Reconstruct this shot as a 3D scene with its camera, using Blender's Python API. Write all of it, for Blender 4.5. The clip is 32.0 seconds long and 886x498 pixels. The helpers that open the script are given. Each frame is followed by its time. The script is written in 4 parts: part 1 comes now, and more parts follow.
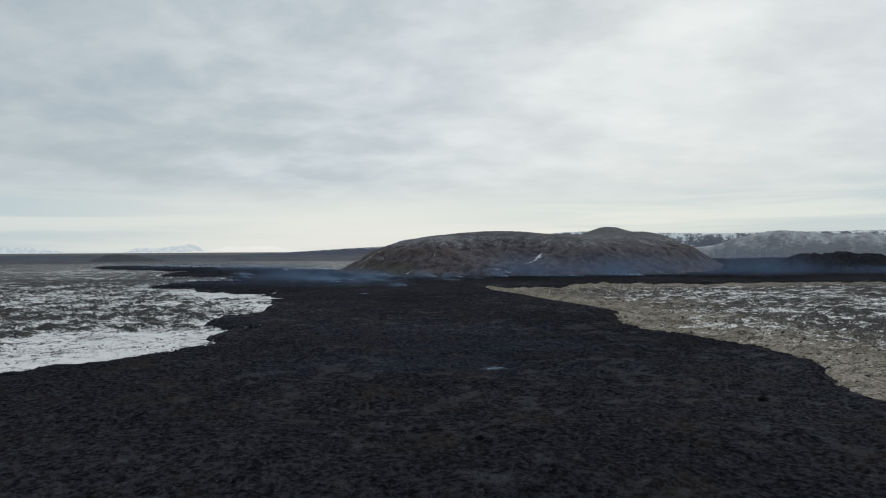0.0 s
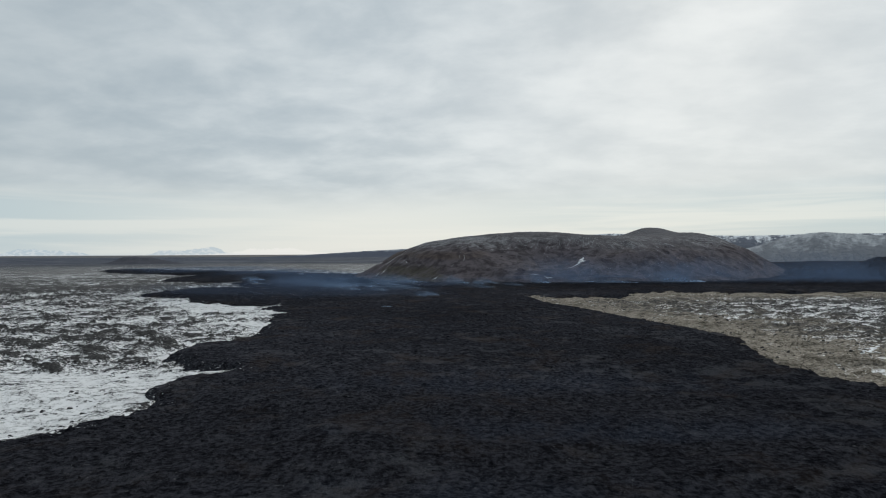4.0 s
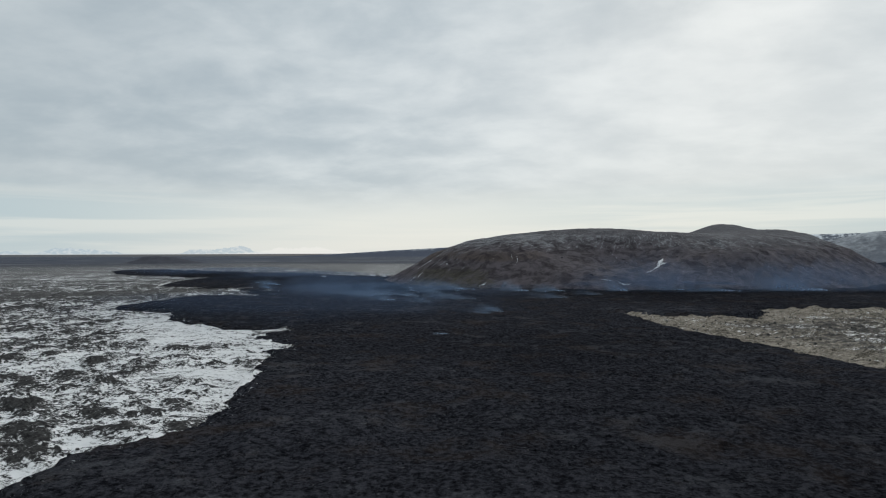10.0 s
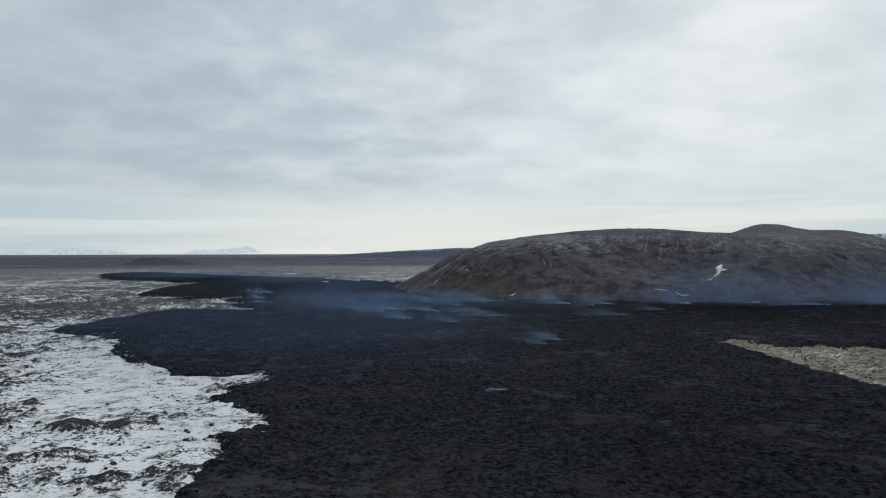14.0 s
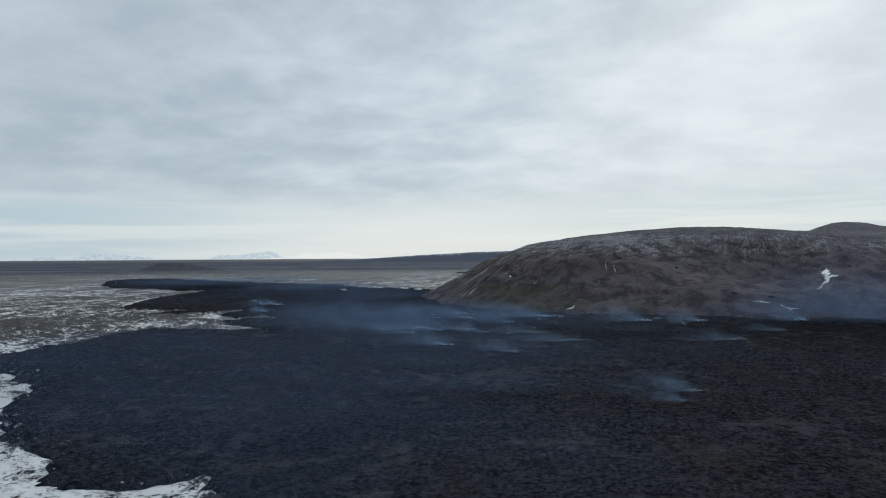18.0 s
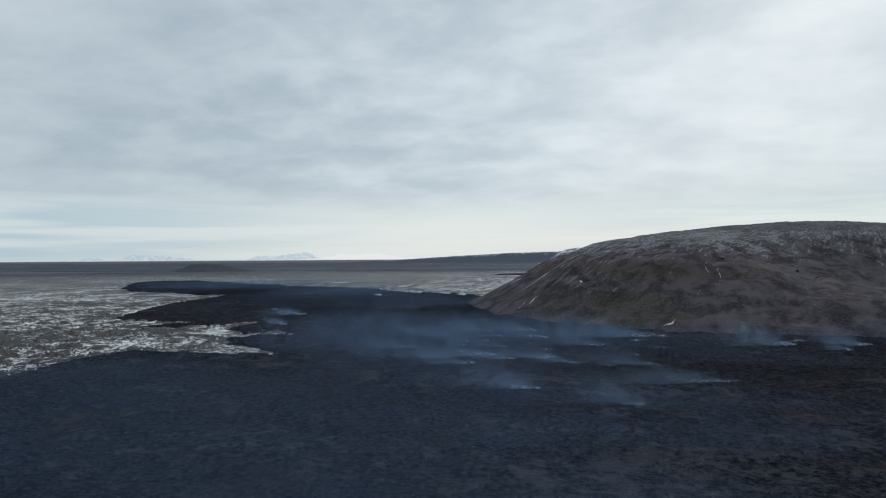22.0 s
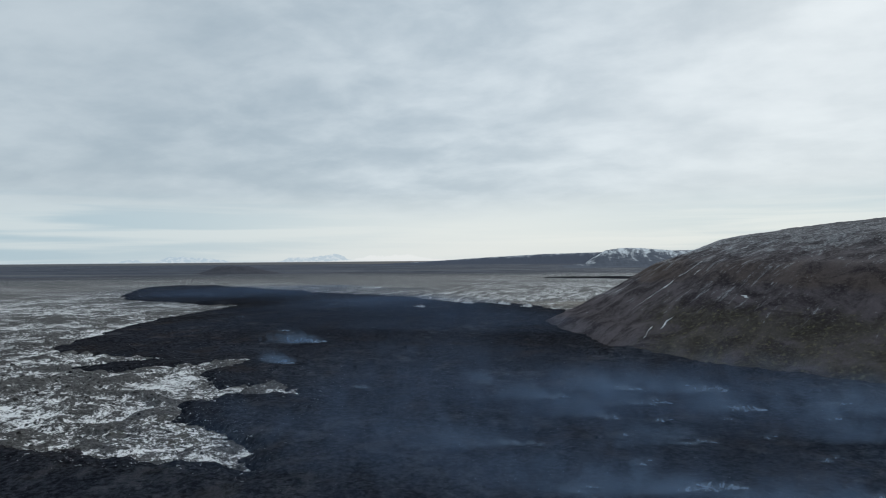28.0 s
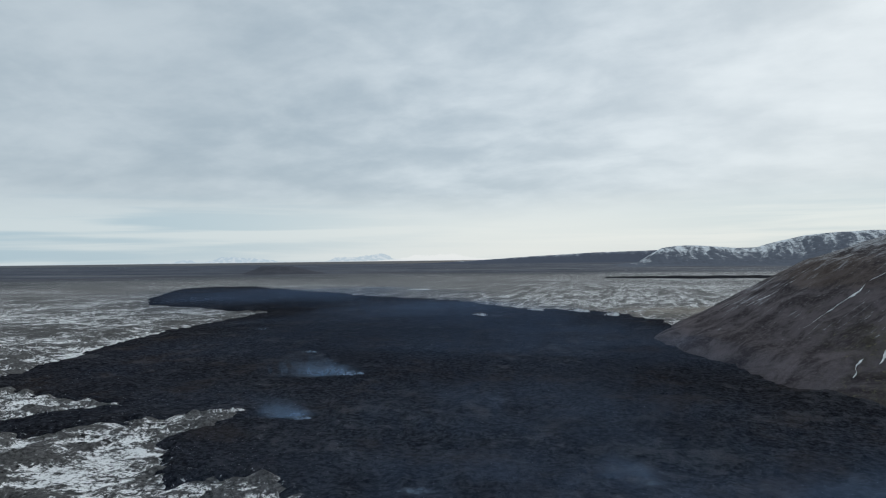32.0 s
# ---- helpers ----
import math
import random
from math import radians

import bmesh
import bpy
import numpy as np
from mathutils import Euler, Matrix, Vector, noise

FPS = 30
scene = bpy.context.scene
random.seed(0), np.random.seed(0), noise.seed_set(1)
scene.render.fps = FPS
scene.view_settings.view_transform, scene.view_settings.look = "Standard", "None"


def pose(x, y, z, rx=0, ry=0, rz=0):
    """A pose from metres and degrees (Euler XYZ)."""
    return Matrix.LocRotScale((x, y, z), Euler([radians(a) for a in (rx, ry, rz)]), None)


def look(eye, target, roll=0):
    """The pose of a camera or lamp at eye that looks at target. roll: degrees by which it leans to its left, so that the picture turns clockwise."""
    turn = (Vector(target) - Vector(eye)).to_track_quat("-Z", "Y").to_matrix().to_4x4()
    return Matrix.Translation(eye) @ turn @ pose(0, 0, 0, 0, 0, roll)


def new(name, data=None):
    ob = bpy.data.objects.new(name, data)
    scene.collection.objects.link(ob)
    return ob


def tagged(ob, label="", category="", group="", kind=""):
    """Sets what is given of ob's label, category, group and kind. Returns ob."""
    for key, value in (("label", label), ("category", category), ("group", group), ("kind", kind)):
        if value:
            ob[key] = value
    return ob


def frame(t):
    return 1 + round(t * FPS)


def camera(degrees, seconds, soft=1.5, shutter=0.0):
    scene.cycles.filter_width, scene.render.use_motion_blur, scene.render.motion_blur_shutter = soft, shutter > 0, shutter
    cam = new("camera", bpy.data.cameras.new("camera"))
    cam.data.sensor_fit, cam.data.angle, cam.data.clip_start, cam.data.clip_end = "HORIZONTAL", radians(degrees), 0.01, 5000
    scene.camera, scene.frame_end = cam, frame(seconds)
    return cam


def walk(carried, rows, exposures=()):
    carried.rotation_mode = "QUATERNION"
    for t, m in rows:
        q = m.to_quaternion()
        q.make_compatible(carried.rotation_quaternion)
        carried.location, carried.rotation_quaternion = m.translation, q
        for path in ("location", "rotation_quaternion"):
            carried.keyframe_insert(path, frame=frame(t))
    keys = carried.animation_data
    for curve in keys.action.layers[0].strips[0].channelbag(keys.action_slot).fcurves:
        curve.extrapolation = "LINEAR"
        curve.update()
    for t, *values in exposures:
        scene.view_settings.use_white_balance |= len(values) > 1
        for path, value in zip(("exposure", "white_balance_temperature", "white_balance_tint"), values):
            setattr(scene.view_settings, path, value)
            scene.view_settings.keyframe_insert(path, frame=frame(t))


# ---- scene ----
# The flight: seconds, place in metres, yaw, pitch and roll in degrees
cam = camera(72.0, 32.0, soft=1.1)
ROWS = [
    (0.0, 0.00, -0.00, 20.00, -0.00, 0.18, 0.32),
    (0.5, -0.79, 6.64, 20.01, 0.60, 0.22, 0.32),
    (1.0, -1.69, 13.21, 20.01, 1.13, 0.26, 0.31),
    (1.5, -2.64, 19.73, 20.02, 1.58, 0.29, 0.30),
    (2.0, -3.63, 26.18, 20.03, 1.94, 0.33, 0.29),
    (2.5, -4.58, 32.58, 20.03, 1.92, 0.37, 0.28),
    (3.0, -5.56, 38.86, 20.04, 1.91, 0.41, 0.27),
    (3.5, -6.74, 44.90, 20.11, 1.83, 0.42, 0.27),
    (5.5, -11.49, 67.16, 20.39, 1.80, 0.50, 0.27),
    (6.0, -12.67, 72.96, 20.46, 1.76, 0.51, 0.26),
    (6.5, -13.78, 78.75, 20.47, 1.74, 0.50, 0.26),
    (7.0, -14.90, 84.70, 20.48, 1.72, 0.48, 0.26),
    (7.5, -16.05, 90.77, 20.49, 1.71, 0.47, 0.26),
    (8.0, -17.33, 96.75, 20.50, 3.27, 0.46, 0.25),
    (8.5, -18.77, 102.93, 20.58, 4.26, 0.45, 0.23),
    (9.0, -20.40, 109.10, 20.66, 4.13, 0.44, 0.21),
    (9.5, -21.93, 115.00, 20.76, 4.19, 0.41, 0.20),
    (10.0, -23.49, 121.02, 20.86, 4.24, 0.38, 0.18),
    (10.5, -24.93, 127.31, 21.12, 4.22, 0.40, 0.18),
    (11.0, -26.42, 133.73, 21.39, 4.20, 0.41, 0.17),
    (11.5, -27.90, 140.02, 21.65, 4.18, 0.42, 0.17),
    (12.0, -29.47, 146.27, 21.91, 4.14, 0.44, 0.17),
    (12.5, -30.95, 152.52, 22.17, 4.51, 0.45, 0.16),
    (13.0, -32.47, 158.81, 22.43, 4.65, 0.46, 0.16),
    (13.5, -34.02, 165.16, 22.56, 4.64, 0.44, 0.14),
    (14.0, -35.53, 171.70, 22.69, 4.62, 0.42, 0.13),
    (14.5, -36.81, 178.05, 22.64, 4.63, 0.47, 0.16),
    (16.5, -43.35, 204.65, 22.45, 5.25, 0.67, 0.29),
    (17.0, -44.70, 211.16, 22.40, 5.48, 0.72, 0.32),
    (17.5, -46.03, 217.41, 22.47, 6.62, 0.77, 0.35),
    (18.0, -47.52, 223.34, 22.54, 6.57, 0.82, 0.37),
    (18.5, -49.17, 229.23, 22.60, 7.54, 0.87, 0.40),
    (19.0, -50.83, 235.16, 22.67, 7.78, 0.91, 0.43),
    (19.5, -52.33, 240.91, 22.63, 7.76, 0.91, 0.41),
    (20.0, -53.87, 246.69, 22.58, 7.72, 0.91, 0.39),
    (20.5, -55.33, 252.48, 22.54, 7.73, 0.90, 0.38),
    (21.0, -56.83, 258.22, 22.49, 7.73, 0.90, 0.36),
    (21.5, -58.64, 264.14, 22.55, 7.69, 0.92, 0.36),
    (22.0, -60.60, 270.02, 22.61, 9.77, 0.93, 0.37),
    (22.5, -62.64, 276.06, 22.67, 10.91, 0.95, 0.37),
    (23.0, -64.76, 281.98, 22.72, 10.91, 0.97, 0.37),
    (23.5, -66.91, 287.98, 22.74, 10.87, 0.99, 0.38),
    (24.0, -69.01, 294.02, 22.76, 10.84, 1.01, 0.40),
    (24.5, -71.04, 300.13, 22.77, 10.83, 1.04, 0.41),
    (25.0, -73.06, 306.45, 22.79, 10.84, 1.06, 0.42),
    (25.5, -75.33, 312.77, 22.81, 11.13, 1.08, 0.43),
    (26.0, -77.56, 318.89, 22.82, 12.05, 1.10, 0.45),
    (26.5, -79.66, 325.09, 22.90, 12.49, 1.10, 0.45),
    (28.5, -89.10, 346.98, 23.22, 12.66, 1.06, 0.49),
    (29.0, -91.28, 353.02, 23.30, 13.46, 1.05, 0.49),
    (29.5, -93.49, 358.89, 23.25, 14.12, 1.05, 0.53),
    (30.0, -95.73, 364.80, 23.19, 14.15, 1.05, 0.56),
    (30.5, -97.98, 370.63, 23.13, 14.16, 1.05, 0.60),
    (31.0, -100.34, 376.42, 23.07, 14.15, 1.04, 0.63),
    (31.5, -102.63, 382.25, 23.01, 14.70, 1.04, 0.66),
    (32.0, -104.99, 388.04, 22.95, 16.79, 1.04, 0.70),
]
walk(cam, [(t, pose(x, y, z, 90 + pitch, roll, yaw)) for t, x, y, z, yaw, pitch, roll in ROWS],
     exposures=[(0.0, 0.0, 6400, 9), (12.0, 0.0, 6400, 9), (14.0, 0.0, 6200, 9), (17.0, 0.0, 6080, 8), (32.0, 0.0, 6080, 8)])


# ---------------------------------------------------------------- node helpers
def tree_of(name):
    m = bpy.data.materials.new(name)
    m.use_nodes = True
    m.node_tree.nodes.clear()
    return m, m.node_tree


def plug(nt, socket, value):
    if isinstance(value, bpy.types.NodeSocket):
        nt.links.new(value, socket)
    elif isinstance(value, (tuple, list)) and socket.type == "RGBA":
        socket.default_value = (*value[:3], 1.0)
    else:
        socket.default_value = value


def calc(nt, op, a, b=0.0, clamp=False):
    n = nt.nodes.new("ShaderNodeMath")
    n.operation, n.use_clamp = op, clamp
    plug(nt, n.inputs[0], a)
    plug(nt, n.inputs[1], b)
    return n.outputs[0]


def rough_noise(nt, vec, scale, detail=4.0, rough=0.55, warp=0.0):
    n = nt.nodes.new("ShaderNodeTexNoise")
    plug(nt, n.inputs["Vector"], vec)
    n.inputs["Scale"].default_value, n.inputs["Detail"].default_value = scale, detail
    n.inputs["Roughness"].default_value, n.inputs["Distortion"].default_value = rough, warp
    return n.outputs["Fac"]


def stretch(nt, vec, sx, sy, sz, rz=0.0):
    n = nt.nodes.new("ShaderNodeMapping")
    plug(nt, n.inputs["Vector"], vec)
    n.inputs["Scale"].default_value, n.inputs["Rotation"].default_value = (sx, sy, sz), (0, 0, radians(rz))
    return n.outputs[0]


def ramp(nt, fac, lo, hi, smooth=True):
    n = nt.nodes.new("ShaderNodeMapRange")
    n.interpolation_type = "SMOOTHSTEP" if smooth else "LINEAR"
    plug(nt, n.inputs["Value"], fac)
    n.inputs["From Min"].default_value, n.inputs["From Max"].default_value = lo, hi
    return n.outputs[0]


def blend(nt, fac, a, b):
    n = nt.nodes.new("ShaderNodeMix")
    n.data_type = "RGBA"
    plug(nt, n.inputs[0], fac)
    plug(nt, n.inputs[6], a)
    plug(nt, n.inputs[7], b)
    return n.outputs[2]


def place(nt):
    return nt.nodes.new("ShaderNodeNewGeometry").outputs["Position"]


def attr(nt, name):
    n = nt.nodes.new("ShaderNodeAttribute")
    n.attribute_name = name
    return n.outputs["Fac"]


def bump(nt, height, strength, distance, under=None):
    n = nt.nodes.new("ShaderNodeBump")
    n.inputs["Strength"].default_value, n.inputs["Distance"].default_value = strength, distance
    plug(nt, n.inputs["Height"], height)
    if under is not None:
        nt.links.new(under, n.inputs["Normal"])
    return n.outputs[0]


def surface(nt, colour, rough, normal=None, spec=0.3):
    n = nt.nodes.new("ShaderNodeBsdfPrincipled")
    plug(nt, n.inputs["Base Color"], colour)
    plug(nt, n.inputs["Roughness"], rough)
    n.inputs["Specular IOR Level"].default_value = spec
    if normal is not None:
        nt.links.new(normal, n.inputs["Normal"])
    out = nt.nodes.new("ShaderNodeOutputMaterial")
    nt.links.new(n.outputs[0], out.inputs[0])


# ---------------------------------------------------------------- sky and sun
SUN_TURN, SUN_HEIGHT = -22.0, 28.0  # degrees: to the right of the y axis, above the horizon


def make_sky():
    world = bpy.data.worlds.new("overcast_sky")
    scene.world = world
    world.use_nodes = True
    nt = world.node_tree
    nt.nodes.clear()
    sky = nt.nodes.new("ShaderNodeTexSky")
    sky.sky_type, sky.sun_disc = "NISHITA", False
    sky.sun_elevation, sky.sun_rotation = radians(SUN_HEIGHT), radians(-SUN_TURN)
    blue = nt.nodes.new("ShaderNodeVectorMath")
    blue.operation = "SCALE"
    nt.links.new(sky.outputs[0], blue.inputs[0])
    blue.inputs["Scale"].default_value = 0.10
    way = nt.nodes.new("ShaderNodeTexCoord").outputs["Generated"]
    sep = nt.nodes.new("ShaderNodeSeparateXYZ")
    nt.links.new(way, sep.inputs[0])
    x, y, z = sep.outputs
    up = calc(nt, "MAXIMUM", z, 0.0)
    # the cloud deck, seen in perspective
    deep = calc(nt, "ADD", up, 0.22)
    deck = nt.nodes.new("ShaderNodeCombineXYZ")
    nt.links.new(calc(nt, "DIVIDE", x, deep), deck.inputs[0])
    nt.links.new(calc(nt, "DIVIDE", y, deep), deck.inputs[1])
    broad = rough_noise(nt, stretch(nt, deck.outputs[0], 0.8, 1.0, 1, 12), 0.75, 3.0, 0.5, 0.3)
    puffs = rough_noise(nt, stretch(nt, deck.outputs[0], 0.85, 1.0, 1, 12), 3.4, 6.0, 0.56, 0.15)
    both = calc(nt, "ADD", calc(nt, "MULTIPLY", broad, 0.42), calc(nt, "MULTIPLY", puffs, 0.58))
    light = ramp(nt, both, 0.33, 0.69)
    cloud = blend(nt, light, (0.41, 0.475, 0.515), (0.73, 0.77, 0.775))
    # brighter round the veiled sun, and towards the horizon under the deck
    az = calc(nt, "ARCTAN2", x, y)
    off = calc(nt, "DIVIDE", calc(nt, "SUBTRACT", az, radians(-SUN_TURN)), 0.55)
    near_sun = calc(nt, "POWER", 2.718, calc(nt, "MULTIPLY", calc(nt, "MULTIPLY", off, off), -1.0))
    tall = calc(nt, "DIVIDE", calc(nt, "SUBTRACT", z, 0.17), 0.22)
    near_tall = calc(nt, "POWER", 2.718, calc(nt, "MULTIPLY", calc(nt, "MULTIPLY", tall, tall), -1.0))
    cloud = blend(nt, calc(nt, "MULTIPLY", calc(nt, "MULTIPLY", near_sun, near_tall), 0.5), cloud, (0.82, 0.83, 0.81))
    cloud = blend(nt, calc(nt, "MULTIPLY", ramp(nt, az, -0.10, -0.75), 0.45), cloud, (0.40, 0.455, 0.485))
    # clear strip along the horizon with thin bars of cloud
    bars = rough_noise(nt, stretch(nt, way, 1.6, 1.6, 34.0), 1.6, 4.0, 0.5, 0.3)
    centre = calc(nt, "DIVIDE", calc(nt, "ADD", az, 0.16), 0.42)
    centre = calc(nt, "POWER", 2.718, calc(nt, "MULTIPLY", calc(nt, "MULTIPLY", centre, centre), -1.0))
    strip_colour = blend(nt, ramp(nt, bars, 0.38, 0.62), (0.45, 0.555, 0.60), (0.64, 0.69, 0.685))
    strip_colour = blend(nt, calc(nt, "MULTIPLY", centre, 0.85), strip_colour, (0.80, 0.80, 0.75))
    edge = calc(nt, "ADD", z, calc(nt, "MULTIPLY", calc(nt, "SUBTRACT", broad, 0.5), 0.05))
    low = ramp(nt, edge, 0.115, 0.058)
    deck_colour = blend(nt, calc(nt, "MULTIPLY", ramp(nt, z, 0.2, 0.06), 0.35), cloud, (0.58, 0.62, 0.63))
    all_sky = blend(nt, low, deck_colour, strip_colour)
    # far islands beyond the plain, faint blue
    crest = nt.nodes.new("ShaderNodeFloatCurve")
    span = nt.nodes.new("ShaderNodeMapRange")
    plug(nt, span.inputs[0], az)
    span.inputs[1].default_value, span.inputs[2].default_value = radians(-44), radians(-18)
    nt.links.new(span.outputs[0], crest.inputs["Value"])
    curve = crest.mapping.curves[0]
    curve.points[0].location, curve.points[1].location = (0.0, 0.0), (1.0, 0.0)
    for a, h in ((-40.9, 0.1), (-39.4, 0.35), (-38.6, 0.05), (-37.6, 0.25), (-35.7, 0.7), (-34.6, 0.5), (-33.0, 0.45), (-31.5, 0.02),
                 (-27.9, 0.02), (-26.6, 0.5), (-25.3, 0.55), (-24.0, 0.65), (-23.0, 0.85), (-22.3, 0.9), (-21.6, 0.35), (-20.6, 0.15)):
        curve.points.new((a + 44) / 26, h)
    crest.mapping.update()
    ragged = rough_noise(nt, way, 95.0, 4.0, 0.65)
    height = calc(nt, "MULTIPLY", crest.outputs[0], calc(nt, "ADD", 0.0040, calc(nt, "MULTIPLY", ragged, 0.0160)))
    island = calc(nt, "MULTIPLY", ramp(nt, calc(nt, "SUBTRACT", height, z), -0.0008, 0.0008), 0.75)
    all_sky = blend(nt, island, all_sky, blend(nt, ramp(nt, rough_noise(nt, stretch(nt, way, 1.0, 1.0, 2.0), 160.0, 3.0), 0.45, 0.62), (0.43, 0.53, 0.61), (0.60, 0.66, 0.70)))
    # white heads of cloud over the sea, beside the islands
    side = calc(nt, "DIVIDE", calc(nt, "ADD", az, radians(17.2)), radians(3.6))
    side = calc(nt, "POWER", 2.718, calc(nt, "MULTIPLY", calc(nt, "MULTIPLY", side, side), -1.0))
    heads = calc(nt, "MULTIPLY", side, calc(nt, "MULTIPLY", rough_noise(nt, way, 75.0, 4.0, 0.6), 0.021))
    all_sky = blend(nt, calc(nt, "MULTIPLY", ramp(nt, calc(nt, "SUBTRACT", heads, z), -0.001, 0.002), 0.7), all_sky, (0.86, 0.85, 0.82))
    all_sky = blend(nt, ramp(nt, z, 0.0, -0.0012), all_sky, (0.075, 0.088, 0.105))
    cover = nt.nodes.new("ShaderNodeMix")
    cover.data_type = "RGBA"
    cover.inputs[0].default_value = 0.93
    nt.links.new(blue.outputs[0], cover.inputs[6])
    nt.links.new(all_sky, cover.inputs[7])
    back = nt.nodes.new("ShaderNodeBackground")
    nt.links.new(cover.outputs[2], back.inputs[0])
    back.inputs[1].default_value = 1.0
    out = nt.nodes.new("ShaderNodeOutputWorld")
    nt.links.new(back.outputs[0], out.inputs[0])


make_sky()
sun = new("sun", bpy.data.lights.new("sun", "SUN"))
scene.cycles.transparent_max_bounces = 32
sun.data.energy, sun.data.angle, sun.data.color = 1.1, radians(14), (1.0, 0.96, 0.9)
sun_way = Vector((-math.sin(radians(SUN_TURN)) * math.cos(radians(SUN_HEIGHT)), math.cos(radians(SUN_TURN)) * math.cos(radians(SUN_HEIGHT)), math.sin(radians(SUN_HEIGHT))))
sun.matrix_world = look((0, 0, 300), Vector((0, 0, 300)) - sun_way)


# ---------------------------------------------------------------- materials
def lava_material():
    m, nt = tree_of("fresh_lava")
    p = place(nt)
    clump = rough_noise(nt, p, 0.42, 9.0, 0.74, 0.1)
    grain = rough_noise(nt, p, 1.5, 10.0, 0.76)
    fine = rough_noise(nt, p, 4.2, 6.0, 0.75)
    patch = calc(nt, "ADD", calc(nt, "MULTIPLY", rough_noise(nt, stretch(nt, p, 0.7, 1.0, 1.0, 18), 0.042, 7.0, 0.64, 0.6), 0.5), calc(nt, "MULTIPLY", rough_noise(nt, p, 0.17, 6.0, 0.66, 0.4), 0.5))
    rust = rough_noise(nt, p, 0.085, 7.0, 0.7)
    rubbly = calc(nt, "ADD", calc(nt, "MULTIPLY", grain, 0.78), calc(nt, "MULTIPLY", clump, 0.22))
    dark = blend(nt, ramp(nt, rubbly, 0.40, 0.62), (0.0056, 0.0059, 0.0077), (0.0475, 0.0482, 0.0575))
    # ashy slabs, paler and smoother than the clinker round them
    ashy = blend(nt, ramp(nt, fine, 0.3, 0.7), (0.031, 0.032, 0.037), (0.098, 0.101, 0.112))
    where = calc(nt, "ADD", calc(nt, "ADD", patch, calc(nt, "MULTIPLY", attr(nt, "ash"), 0.04)), calc(nt, "MULTIPLY", calc(nt, "SUBTRACT", clump, 0.5), 0.55))
    slabs = ramp(nt, where, 0.535, 0.64)
    colour = blend(nt, calc(nt, "MULTIPLY", slabs, 0.70), dark, ashy)
    colour = blend(nt, calc(nt, "MULTIPLY", ramp(nt, rust, 0.50, 0.66), 0.42), colour, blend(nt, grain, (0.024, 0.018, 0.015), (0.064, 0.049, 0.041)))
    flecks = ramp(nt, rough_noise(nt, p, 1.9, 3.0, 0.6), 0.65, 0.73)
    colour = blend(nt, calc(nt, "MULTIPLY", flecks, 0.6), colour, (0.120, 0.120, 0.126))
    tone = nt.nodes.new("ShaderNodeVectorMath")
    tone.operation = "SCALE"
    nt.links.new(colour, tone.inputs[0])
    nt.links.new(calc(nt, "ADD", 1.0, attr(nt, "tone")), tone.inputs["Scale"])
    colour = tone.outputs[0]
    specks = ramp(nt, calc(nt, "ADD", rough_noise(nt, stretch(nt, p, 0.6, 1.0, 1.0), 1.5, 6.0, 0.75), calc(nt, "MULTIPLY", attr(nt, "rim"), 0.13)), 0.72, 0.77)
    colour = blend(nt, calc(nt, "MULTIPLY", specks, 0.85), colour, (0.62, 0.64, 0.66))
    n1 = bump(nt, clump, 0.5, 0.5)
    n2 = bump(nt, grain, 0.8, 0.32, n1)
    surface(nt, colour, 0.9, bump(nt, fine, 0.7, 0.08, n2), 0.0)
    return m


